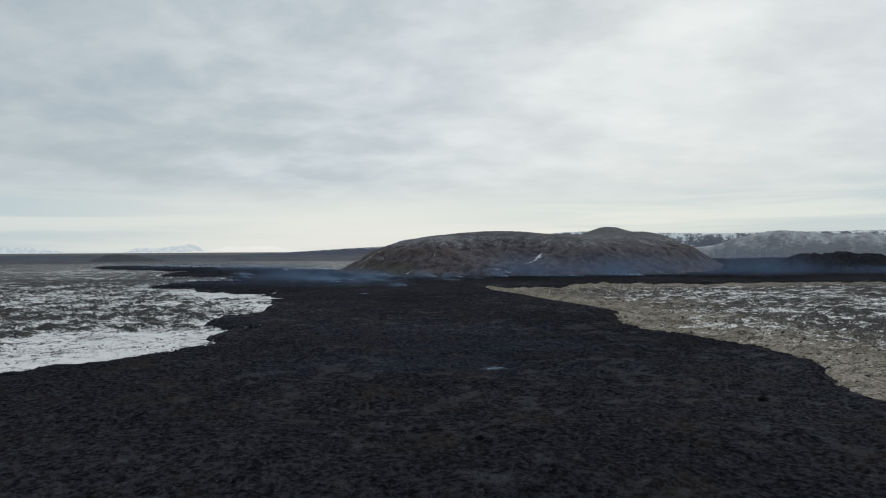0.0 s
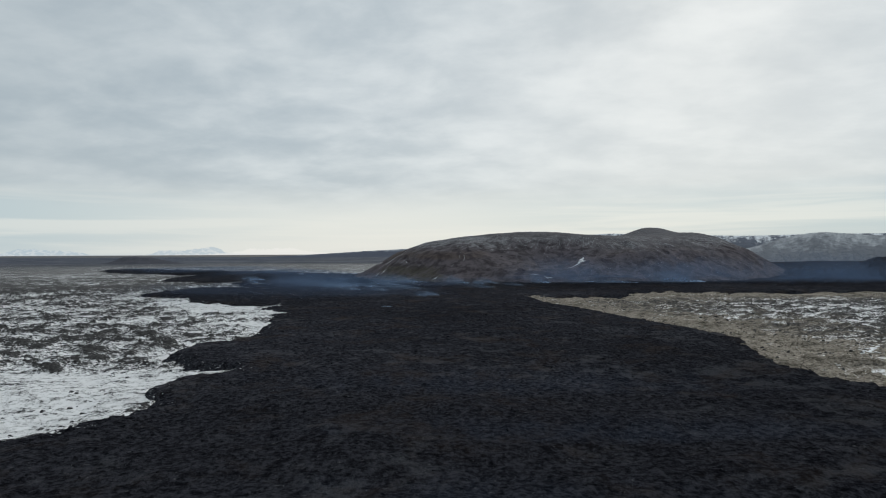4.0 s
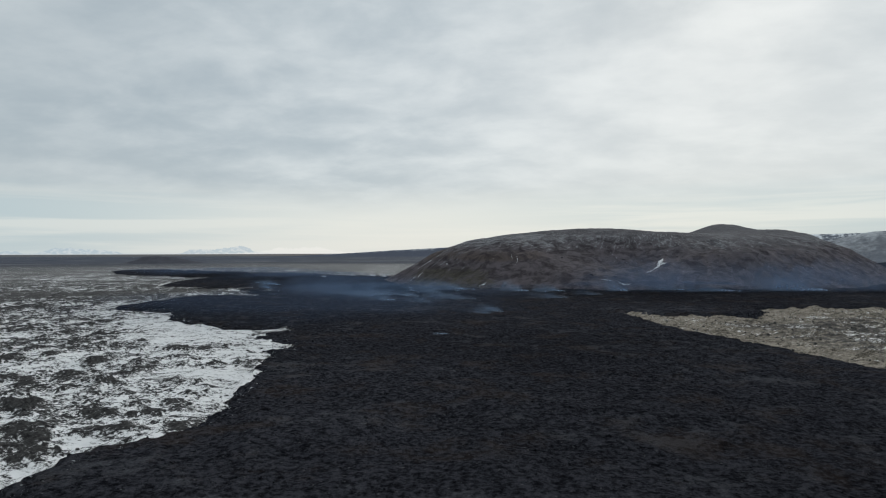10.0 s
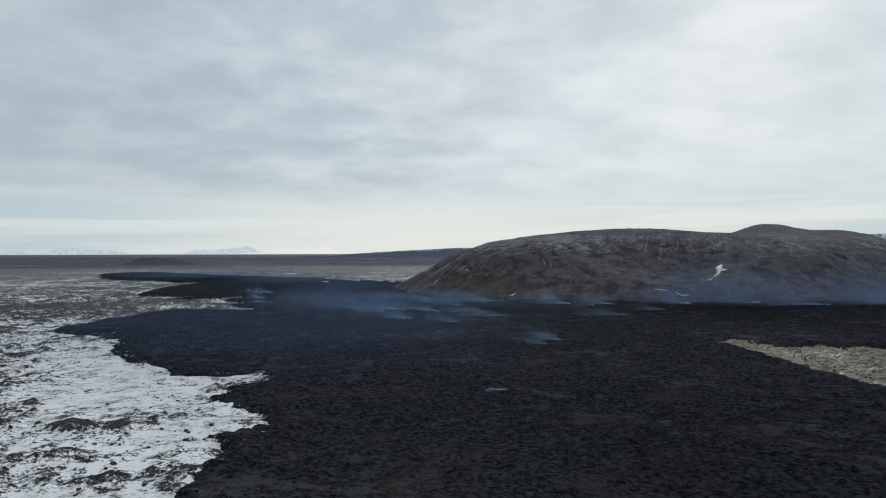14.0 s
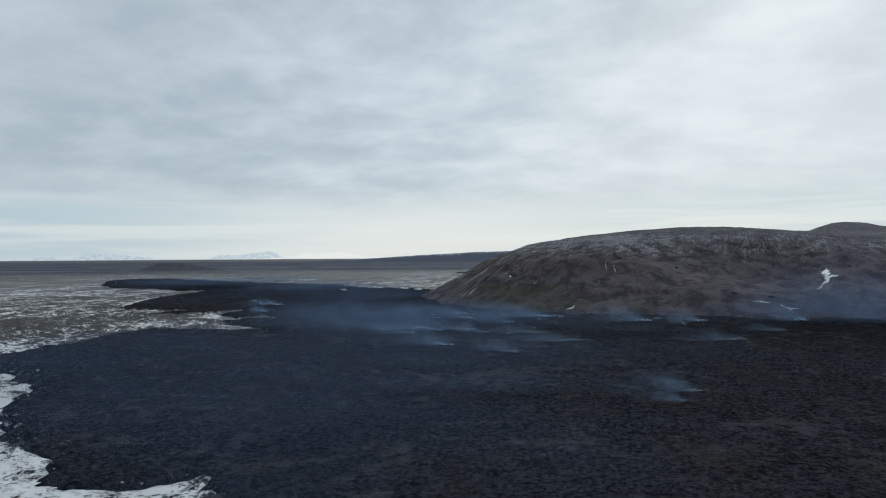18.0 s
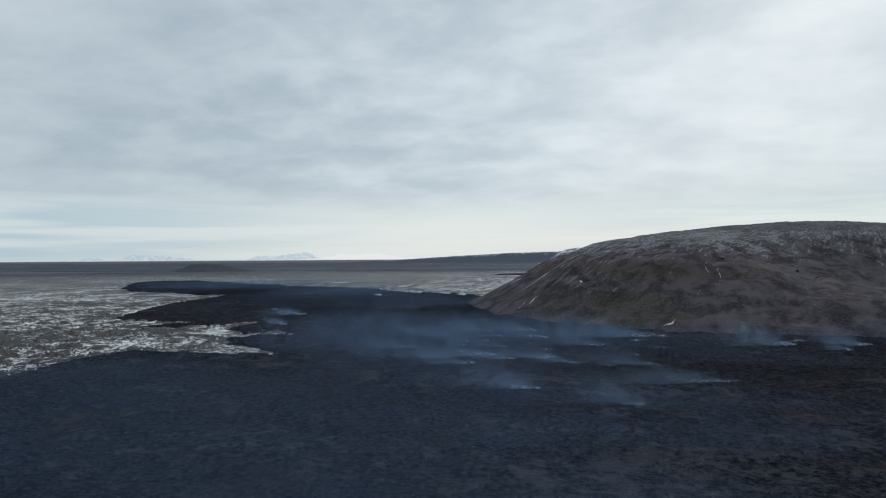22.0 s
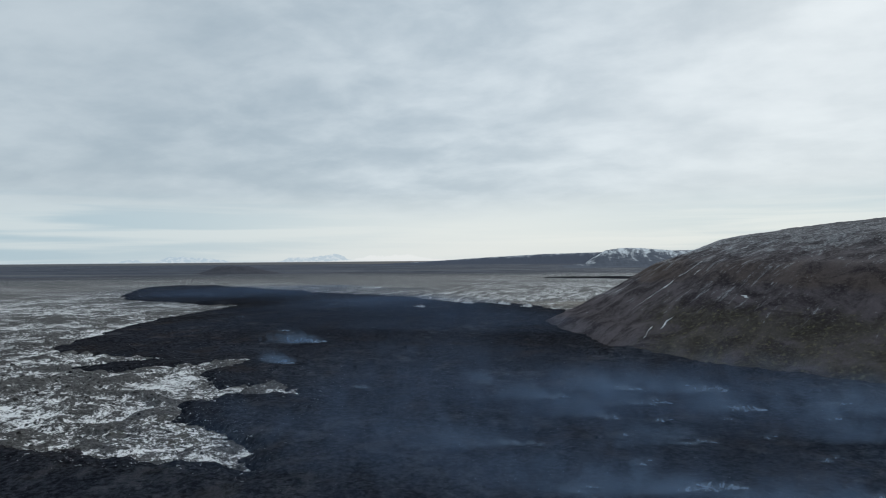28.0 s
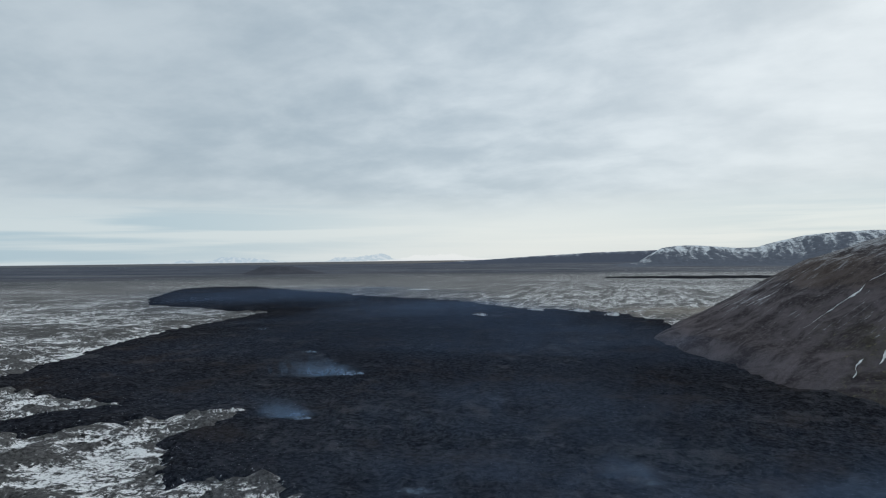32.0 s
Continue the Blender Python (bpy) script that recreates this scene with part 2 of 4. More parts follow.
def field_material():
    """Old moss-grown lava under patchy snow, with dry grass."""
    m, nt = tree_of("mossy_field_with_snow")
    p = place(nt)
    snow_here, grass_here, far, moss_here, mound, frosty = attr(nt, "snow"), attr(nt, "grass"), attr(nt, "far"), attr(nt, "moss"), attr(nt, "mound"), attr(nt, "frosty")
    hummock = rough_noise(nt, stretch(nt, p, 0.75, 1.0, 0.6, -14), 0.50, 10.0, 0.78, 0.25)
    fine = rough_noise(nt, p, 2.1, 7.0, 0.75)
    wide = rough_noise(nt, stretch(nt, p, 0.5, 1.0, 1.0, 10), 0.030, 6.0, 0.64, 0.6)
    spots = rough_noise(nt, p, 0.17, 6.0, 0.65)
    rock = blend(nt, ramp(nt, fine, 0.3, 0.7), (0.0165, 0.0160, 0.0170), (0.108, 0.105, 0.104))
    moss = blend(nt, ramp(nt, fine, 0.25, 0.75), (0.036, 0.034, 0.022), (0.150, 0.135, 0.090))
    base = blend(nt, ramp(nt, calc(nt, "ADD", moss_here, calc(nt, "MULTIPLY", calc(nt, "SUBTRACT", spots, 0.5), 1.6)), 0.34, 0.85), rock, moss)
    straw = blend(nt, ramp(nt, fine, 0.28, 0.66), (0.075, 0.065, 0.050), (0.37, 0.325, 0.27))
    cracks = ramp(nt, calc(nt, "ABSOLUTE", calc(nt, "SUBTRACT", rough_noise(nt, stretch(nt, p, 0.5, 1.0, 1.0, -8), 0.20, 7.0, 0.68, 0.5), 0.5)), 0.0, 0.032)
    straw = blend(nt, cracks, (0.060, 0.052, 0.038), straw)
    base = blend(nt, ramp(nt, calc(nt, "ADD", grass_here, calc(nt, "MULTIPLY", calc(nt, "SUBTRACT", hummock, 0.5), 1.3)), 0.30, 0.68), base, straw)
    base = blend(nt, calc(nt, "MULTIPLY", frosty, 0.6), base, blend(nt, ramp(nt, fine, 0.3, 0.7), (0.075, 0.073, 0.073), (0.33, 0.325, 0.32)))
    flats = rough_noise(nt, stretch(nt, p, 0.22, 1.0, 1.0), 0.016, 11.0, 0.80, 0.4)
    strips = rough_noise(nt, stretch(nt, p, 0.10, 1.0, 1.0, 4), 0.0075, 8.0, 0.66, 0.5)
    # dark ground far out, with distance haze mixed into its blue-grey
    hazy_heath = blend(nt, ramp(nt, flats, 0.38, 0.66), (0.038, 0.046, 0.066), (0.105, 0.116, 0.152))
    hazy_heath = blend(nt, calc(nt, "MULTIPLY", ramp(nt, strips, 0.50, 0.66), 0.55), hazy_heath, (0.21, 0.205, 0.205))
    base = blend(nt, calc(nt, "MULTIPLY", far, 0.9), base, hazy_heath)
    mixed = calc(nt, "ADD", calc(nt, "MULTIPLY", hummock, 0.55), calc(nt, "MULTIPLY", fine, 0.45))
    mixed = calc(nt, "SUBTRACT", mixed, calc(nt, "MULTIPLY", mound, 0.11))
    clump = rough_noise(nt, stretch(nt, p, 0.5, 1.0, 1.0, -6), 0.10, 8.0, 0.72, 0.5)
    cover = calc(nt, "ADD", snow_here, calc(nt, "ADD", calc(nt, "MULTIPLY", calc(nt, "SUBTRACT", wide, 0.5), calc(nt, "SUBTRACT", 0.5, calc(nt, "MULTIPLY", frosty, 0.25))), calc(nt, "MULTIPLY", calc(nt, "SUBTRACT", clump, 0.5), calc(nt, "SUBTRACT", 1.0, calc(nt, "MULTIPLY", frosty, 0.85)))))
    mask = ramp(nt, calc(nt, "ADD", mixed, calc(nt, "MULTIPLY", calc(nt, "SUBTRACT", cover, 0.5), 0.19)), 0.462, 0.522)
    snow = blend(nt, fine, (0.69, 0.688, 0.69), (0.86, 0.858, 0.86))
    colour = blend(nt, mask, base, snow)
    n1 = bump(nt, calc(nt, "SUBTRACT", 1.0, calc(nt, "MINIMUM", mixed, 0.50)), 1.0, 1.2)
    surface(nt, colour, 0.85, bump(nt, fine, 0.35, 0.12, n1), 0.04)
    return m


def hill_material():
    """Bare brown slope: scree and frost in runs down it, tan and mossy turf lower."""
    m, nt = tree_of("scree_and_turf")
    p = place(nt)
    high, crust, streaky = attr(nt, "high"), attr(nt, "dust"), attr(nt, "streaky")
    fine = rough_noise(nt, p, 1.3, 8.0, 0.72)
    mid = rough_noise(nt, p, 0.14, 7.0, 0.66, 0.6)
    slope = nt.nodes.new("ShaderNodeCombineXYZ")
    nt.links.new(attr(nt, "along"), slope.inputs[0])
    nt.links.new(attr(nt, "down"), slope.inputs[1])
    runs = rough_noise(nt, stretch(nt, slope.outputs[0], 1.0, 0.40, 1.0, 6), 0.50, 9.0, 0.74, 0.5)
    threads = rough_noise(nt, stretch(nt, slope.outputs[0], 1.0, 0.17, 1.0, 14), 0.75, 8.0, 0.72, 0.6)
    turf = blend(nt, ramp(nt, mid, 0.36, 0.64), (0.0330, 0.0285, 0.0325), (0.1150, 0.1000, 0.1090))
    turf = blend(nt, calc(nt, "MULTIPLY", ramp(nt, fine, 0.46, 0.68), 0.7), turf, (0.125, 0.110, 0.115))
    turf = blend(nt, calc(nt, "MULTIPLY", ramp(nt, calc(nt, "ADD", attr(nt, "tan"), calc(nt, "MULTIPLY", calc(nt, "SUBTRACT", mid, 0.5), 1.3)), 0.50, 0.95), 0.42), turf, blend(nt, fine, (0.050, 0.037, 0.027), (0.130, 0.094, 0.066)))
    turf = blend(nt, calc(nt, "MULTIPLY", ramp(nt, calc(nt, "ADD", attr(nt, "green"), calc(nt, "MULTIPLY", calc(nt, "SUBTRACT", rough_noise(nt, p, 0.16, 7.0, 0.7), 0.5), 2.0)), 0.45, 0.95), 0.5), turf, blend(nt, fine, (0.022, 0.021, 0.014), (0.095, 0.088, 0.058)))
    tufts = ramp(nt, calc(nt, "ADD", rough_noise(nt, p, 0.9, 5.0, 0.7), calc(nt, "MULTIPLY", calc(nt, "SUBTRACT", attr(nt, "green"), 0.6), 0.18)), 0.60, 0.68)
    turf = blend(nt, calc(nt, "MULTIPLY", tufts, 0.6), turf, (0.155, 0.145, 0.092))
    # cold grey gravel towards the top
    gravel = blend(nt, ramp(nt, fine, 0.38, 0.62), (0.052, 0.053, 0.060), (0.190, 0.195, 0.212))
    turf = blend(nt, calc(nt, "MULTIPLY", ramp(nt, calc(nt, "ADD", high, calc(nt, "MULTIPLY", calc(nt, "SUBTRACT", mid, 0.5), 1.2)), 0.05, 1.05), 0.62), turf, gravel)
    # pale scree in clumps and runs
    stone = blend(nt, ramp(nt, fine, 0.38, 0.62), (0.090, 0.093, 0.100), (0.40, 0.41, 0.43))
    blotch = calc(nt, "ADD", calc(nt, "MULTIPLY", runs, 0.78), calc(nt, "MULTIPLY", mid, 0.22))
    bare = ramp(nt, calc(nt, "ADD", blotch, calc(nt, "MULTIPLY", calc(nt, "SUBTRACT", crust, 0.72), 0.12)), 0.540, 0.600)
    turf = blend(nt, calc(nt, "MULTIPLY", bare, 0.62), turf, stone)
    # frost caught along thin threads of stones
    thread = ramp(nt, calc(nt, "ADD", calc(nt, "ADD", calc(nt, "MULTIPLY", threads, 0.75), calc(nt, "MULTIPLY", fine, 0.25)), calc(nt, "MULTIPLY", calc(nt, "SUBTRACT", streaky, 0.5), 0.18)), 0.585, 0.665)
    turf = blend(nt, calc(nt, "MULTIPLY", calc(nt, "MULTIPLY", thread, ramp(nt, mid, 0.36, 0.56)), 0.55), turf, (0.42, 0.44, 0.47))
    frost = ramp(nt, calc(nt, "ADD", calc(nt, "ADD", calc(nt, "MULTIPLY", fine, 0.6), calc(nt, "MULTIPLY", runs, 0.4)), calc(nt, "MULTIPLY", calc(nt, "SUBTRACT", high, 0.95), 0.05)), 0.575, 0.66)
    colour = blend(nt, calc(nt, "MULTIPLY", frost, 0.36), turf, (0.48, 0.51, 0.55))
    n1 = bump(nt, calc(nt, "ADD", calc(nt, "MULTIPLY", runs, 0.6), calc(nt, "MULTIPLY", fine, 0.4)), 0.9, 0.8)
    surface(nt, colour, 0.9, n1, 0.02)
    return m


def range_material(name, rock, snow_low, snow_high, tilt, streaks=0.30):
    """Far hills, rock below and snow above and in the gullies; rock includes the blue of distance haze."""
    m, nt = tree_of(name)
    p = place(nt)
    high = attr(nt, "high")
    gully = attr(nt, "gully")
    fine = rough_noise(nt, p, 0.07, 8.0, 0.72)
    flank = nt.nodes.new("ShaderNodeCombineXYZ")
    nt.links.new(attr(nt, "arc"), flank.inputs[0])
    nt.links.new(attr(nt, "deep"), flank.inputs[1])
    thread = rough_noise(nt, stretch(nt, flank.outputs[0], 1.0, 0.16, 1.0, 9), 0.055, 8.0, 0.70, 0.5)
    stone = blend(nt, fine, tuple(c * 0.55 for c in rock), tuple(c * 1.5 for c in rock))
    mask = calc(nt, "ADD", calc(nt, "MULTIPLY", gully, streaks * 0.5), calc(nt, "MULTIPLY", thread, streaks * 1.6))
    mask = ramp(nt, calc(nt, "ADD", mask, calc(nt, "ADD", calc(nt, "MULTIPLY", fine, 0.35), calc(nt, "MULTIPLY", high, tilt))), snow_low, snow_high)
    colour = blend(nt, mask, stone, (0.70, 0.73, 0.76))
    surface(nt, colour, 0.9, bump(nt, fine, 0.6, 4.0), 0.0)
    return m


def snow_material():
    m, nt = tree_of("old_snow")
    p = place(nt)
    fine = rough_noise(nt, p, 1.1, 5.0, 0.6)
    surface(nt, blend(nt, ramp(nt, fine, 0.3, 0.7), (0.60, 0.62, 0.64), (0.82, 0.83, 0.84)), 0.6, bump(nt, fine, 0.5, 0.2), 0.3)
    return m


def smoke_material(name, tint, along, up, scale, lo, hi, warp=0.8):
    """Thin drifting smoke: where it is thin it lets the light through. along, up: how far its curls are drawn out."""
    m, nt = tree_of(name)
    flow = nt.nodes.new("ShaderNodeCombineXYZ")
    nt.links.new(calc(nt, "MULTIPLY", attr(nt, "run"), along), flow.inputs[0])
    nt.links.new(calc(nt, "MULTIPLY", attr(nt, "rise"), up), flow.inputs[1])
    nt.links.new(attr(nt, "own"), flow.inputs[2])
    curl = rough_noise(nt, flow.outputs[0], scale, 7.0, 0.68, warp)
    edge = calc(nt, "MULTIPLY", calc(nt, "SUBTRACT", attr(nt, "edge"), 0.5), 0.32)
    amount = calc(nt, "MULTIPLY", attr(nt, "dense"), ramp(nt, calc(nt, "ADD", curl, edge), lo, hi), True)
    lit = nt.nodes.new("ShaderNodeBsdfDiffuse")
    lit.inputs[0].default_value = (*tint, 1)
    thru = nt.nodes.new("ShaderNodeBsdfTranslucent")
    thru.inputs[0].default_value = (*tint, 1)
    both, clear, body = nt.nodes.new("ShaderNodeMixShader"), nt.nodes.new("ShaderNodeBsdfTransparent"), nt.nodes.new("ShaderNodeMixShader")
    nt.links.new(lit.outputs[0], both.inputs[1])
    nt.links.new(thru.outputs[0], both.inputs[2])
    nt.links.new(amount, body.inputs[0])
    nt.links.new(clear.outputs[0], body.inputs[1])
    nt.links.new(both.outputs[0], body.inputs[2])
    out = nt.nodes.new("ShaderNodeOutputMaterial")
    nt.links.new(body.outputs[0], out.inputs[0])
    return m


LAVA, FIELD, HILL, SNOW = lava_material(), field_material(), hill_material(), snow_material()
WISP = smoke_material("pale_smoke", (0.36, 0.475, 0.63), 0.55, 0.80, 0.85, 0.44, 0.74, 1.7)
CURTAIN = smoke_material("blue_smoke", (0.24, 0.350, 0.52), 0.60, 0.55, 0.36, 0.36, 0.78, 2.0)
STEAM = smoke_material("white_steam", (0.80, 0.84, 0.88), 0.55, 0.40, 0.9, 0.46, 0.70, 1.5)
HAZE = smoke_material("thin_blue_haze", (0.155, 0.235, 0.385), 1.0, 0.80, 0.15, 0.34, 0.76, 1.8)
BANK = smoke_material("blue_smoke_bank", (0.140, 0.220, 0.375), 0.6, 1.0, 0.035, 0.10, 0.85, 1.2)
# far rock colours, paled and blued to carry the haze of distance
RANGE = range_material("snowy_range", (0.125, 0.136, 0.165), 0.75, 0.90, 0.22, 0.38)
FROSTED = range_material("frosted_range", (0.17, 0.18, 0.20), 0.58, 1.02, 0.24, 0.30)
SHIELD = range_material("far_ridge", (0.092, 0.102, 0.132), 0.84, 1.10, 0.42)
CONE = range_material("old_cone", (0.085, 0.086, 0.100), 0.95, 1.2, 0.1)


# ---------------------------------------------------------------- terrain arithmetic
def lattice(ix, iy, seed):
    h = ix.astype(np.uint32) * np.uint32(374761393) + iy.astype(np.uint32) * np.uint32(668265263) + np.uint32(seed * 1274126177 % 4294967296)
    h = (h ^ (h >> np.uint32(13))) * np.uint32(1274126177)
    h = (h ^ (h >> np.uint32(16))) * np.uint32(2246822519)
    return (h ^ (h >> np.uint32(15))).astype(np.float64) / 4294967295.0


def value_noise(x, y, seed):
    fx, fy = np.floor(x), np.floor(y)
    ix, iy = fx.astype(np.int64), fy.astype(np.int64)
    u, v = x - fx, y - fy
    u, v = u * u * (3 - 2 * u), v * v * (3 - 2 * v)
    a, b = lattice(ix, iy, seed), lattice(ix + 1, iy, seed)
    c, d = lattice(ix, iy + 1, seed), lattice(ix + 1, iy + 1, seed)
    return (a + (b - a) * u) * (1 - v) + (c + (d - c) * u) * v


def fbm(x, y, size, octaves=4, seed=1, gain=0.5):
    """Fractal noise from -1 to 1, its largest form about size metres."""
    total, weight, amp = 0.0, 0.0, 1.0
    for k in range(octaves):
        a = 0.6 + k
        px, py = (x * math.cos(a) - y * math.sin(a)) / size, (x * math.sin(a) + y * math.cos(a)) / size
        total = total + amp * (2 * value_noise(px, py, seed + 7 * k) - 1)
        weight, amp, size = weight + amp, amp * gain, size * 0.47
    return total / weight * 1.6


def hump(x, y, cx, cy, rx, ry):
    return np.exp(-(((x - cx) / rx) ** 2 + ((y - cy) / ry) ** 2))


def smooth(a, lo, hi):
    t = np.clip((a - lo) / (hi - lo), 0, 1)
    return t * t * (3 - 2 * t)


def inside_by(x, y, outline):
    """Metres inside a closed outline; negative outside it."""
    pts = np.array(outline, float)
    best, odd = np.full(x.shape, 1e18), np.zeros(x.shape, bool)
    for (ax, ay), (bx, by) in zip(pts, np.roll(pts, -1, 0)):
        dx, dy = bx - ax, by - ay
        t = np.clip(((x - ax) * dx + (y - ay) * dy) / (dx * dx + dy * dy), 0, 1)
        best = np.minimum(best, (x - ax - t * dx) ** 2 + (y - ay - t * dy) ** 2)
        if ay != by:
            odd ^= ((ay > y) != (by > y)) & (x < ax + (y - ay) * dx / dy)
    return np.where(odd, 1, -1) * np.sqrt(best)


def steps(lo, hi, fine_lo, fine_hi, step, grow):
    """Places along an axis: even in the fine stretch, wider and wider outside it."""
    mid = list(np.arange(fine_lo, fine_hi + step / 2, step))
    a, s = [], step
    while (a[-1] if a else fine_lo) > lo:
        s *= grow
        a.append((a[-1] if a else fine_lo) - s)
    b, s = [], step
    while (b[-1] if b else mid[-1]) < hi:
        s *= grow
        b.append((b[-1] if b else mid[-1]) + s)
    return np.array(a[::-1] + mid + b)


def mesh_of(name, verts, faces, material, attrs=None, shade=True):
    me = bpy.data.meshes.new(name)
    verts, faces = np.asarray(verts, np.float32), np.asarray(faces, np.int32)
    k = faces.shape[1]
    me.vertices.add(len(verts))
    me.vertices.foreach_set("co", verts.ravel())
    me.loops.add(faces.size)
    me.loops.foreach_set("vertex_index", faces.ravel())
    me.polygons.add(len(faces))
    me.polygons.foreach_set("loop_start", np.arange(0, faces.size, k, dtype=np.int32))
    me.polygons.foreach_set("use_smooth", np.full(len(faces), shade))
    for key, values in (attrs or {}).items():
        me.attributes.new(key, "FLOAT", "POINT").data.foreach_set("value", np.asarray(values, np.float32).ravel())
    me.update(calc_edges=True)
    me.validate()
    me.materials.append(material)
    return me


def sheet(name, xs, ys, height, material, attrs=None, keep=None, shade=True):
    """A height field over the axes xs, ys as a mesh; keep: which points are wanted."""
    x, y = np.meshgrid(xs, ys)
    n, m = x.shape
    idx = np.arange(n * m).reshape(n, m)
    faces = np.stack([idx[:-1, :-1], idx[:-1, 1:], idx[1:, 1:], idx[1:, :-1]], -1).reshape(-1, 4)
    verts = np.stack([x, y, height], -1).reshape(-1, 3)
    attrs = {k: v.ravel() for k, v in (attrs or {}).items()}
    if keep is not None:
        faces = faces[keep.ravel()[faces].any(1)]
        used = np.unique(faces)
        back = np.full(n * m, -1)
        back[used] = np.arange(len(used))
        verts, faces, attrs = verts[used], back[faces], {k: v[used] for k, v in attrs.items()}
    return mesh_of(name, verts, faces, material, attrs, shade)


# ---------------------------------------------------------------- the plan: outlines in metres
LAVA_WEST = [(-95, -150), (-92, 20), (-80, 75), (-71, 97), (-62, 105), (-53, 116), (-49, 126), (-53, 140), (-47, 151), (-56, 155), (-59, 161), (-64.5, 168),
             (-66, 177), (-62, 183), (-57.5, 192), (-58.5, 200), (-61, 209), (-63, 221), (-66.5, 233), (-68, 243), (-65, 248.5), (-70, 253), (-77, 259), (-79.5, 267), (-74.5, 276), (-79, 280), (-85, 277), (-92, 277), (-96, 280.5), (-100, 285), (-104, 288),
             (-111, 291), (-118, 300), (-122, 306), (-131, 320), (-141, 331), (-164, 341), (-164, 353), (-162, 368), (-164, 390), (-161, 403),
             (-140, 402), (-123, 402), (-125, 408), (-133, 413), (-141, 418), (-147, 421), (-150, 427), (-143, 434.5), (-133, 436.5), (-140, 442), (-150, 440),
             (-156, 443), (-161.5, 450), (-160, 456), (-160.5, 466), (-166.5, 461), (-174, 453.5), (-178, 445), (-193, 448.5), (-188, 457), (-183, 465), (-193, 464.5), (-220, 471)]
LAVA_NORTH = [(-233, 506), (-240, 520), (-251, 566), (-258, 632), (-312, 641), (-350, 652), (-393, 700), (-480, 840), (-440, 880), (-373, 824), (-312, 788),
              (-246, 732), (-193, 705), (-150, 660), (-112, 646), (-93, 615), (-88, 560), (-60, 515), (0, 475), (100, 470), (190, 520),
              (260, 640), (300, 800), (420, 1000), (560, 1040), (760, 1020), (900, 900), (900, 420), (520, 395), (400, 372), (260, 352), (175, 350), (105, 347),
              (70, 341), (64, 322), (55, 320), (27, 331)]
LAVA_EAST = [(19, 329), (27, 281), (42, 236), (51, 208), (52.5, 186), (49.5, 170), (44.5, 156), (52, 141), (61.5, 118), (64, 101), (55, 80), (70, 40), (95, 0), (120, -150)]
LAVA_OUTLINE = LAVA_WEST + LAVA_NORTH + LAVA_EAST
HILL_OUTLINE = [(-97, 556), (-88, 527), (-78, 499), (-62, 479), (-45, 464), (-28, 451), (0, 446), (40, 442), (90, 440), (135, 449), (180, 476), (225, 515),
                (262, 556), (282, 600), (286, 660), (262, 720), (200, 762), (130, 764), (60, 722), (-10, 684), (-60, 644), (-88, 602)]


SNOWFIELDS = [[(-79, 217), (-78, 224), (-73, 228), (-66, 230), (-62, 221), (-61, 206), (-65, 207), (-69, 212)],
              [(-135, 299), (-126, 314), (-103, 291), (-80, 286), (-79, 262), (-64, 250), (-69, 242), (-75, 243), (-85, 252), (-98, 249), (-107, 257), (-112, 272)],
              [(-99, 139), (-90, 156), (-64, 158), (-52, 150), (-51, 125), (-64, 105), (-76, 100)], [(-66, 177), (-59, 169), (-60, 161), (-70, 165)],
              [(-168, 439), (-160, 446), (-157, 443), (-159, 437)], [(-147, 434), (-149, 443), (-141, 439), (-142, 433)], [(-227, 486), (-246, 522), (-258, 562), (-240, 560), (-232, 505)]]


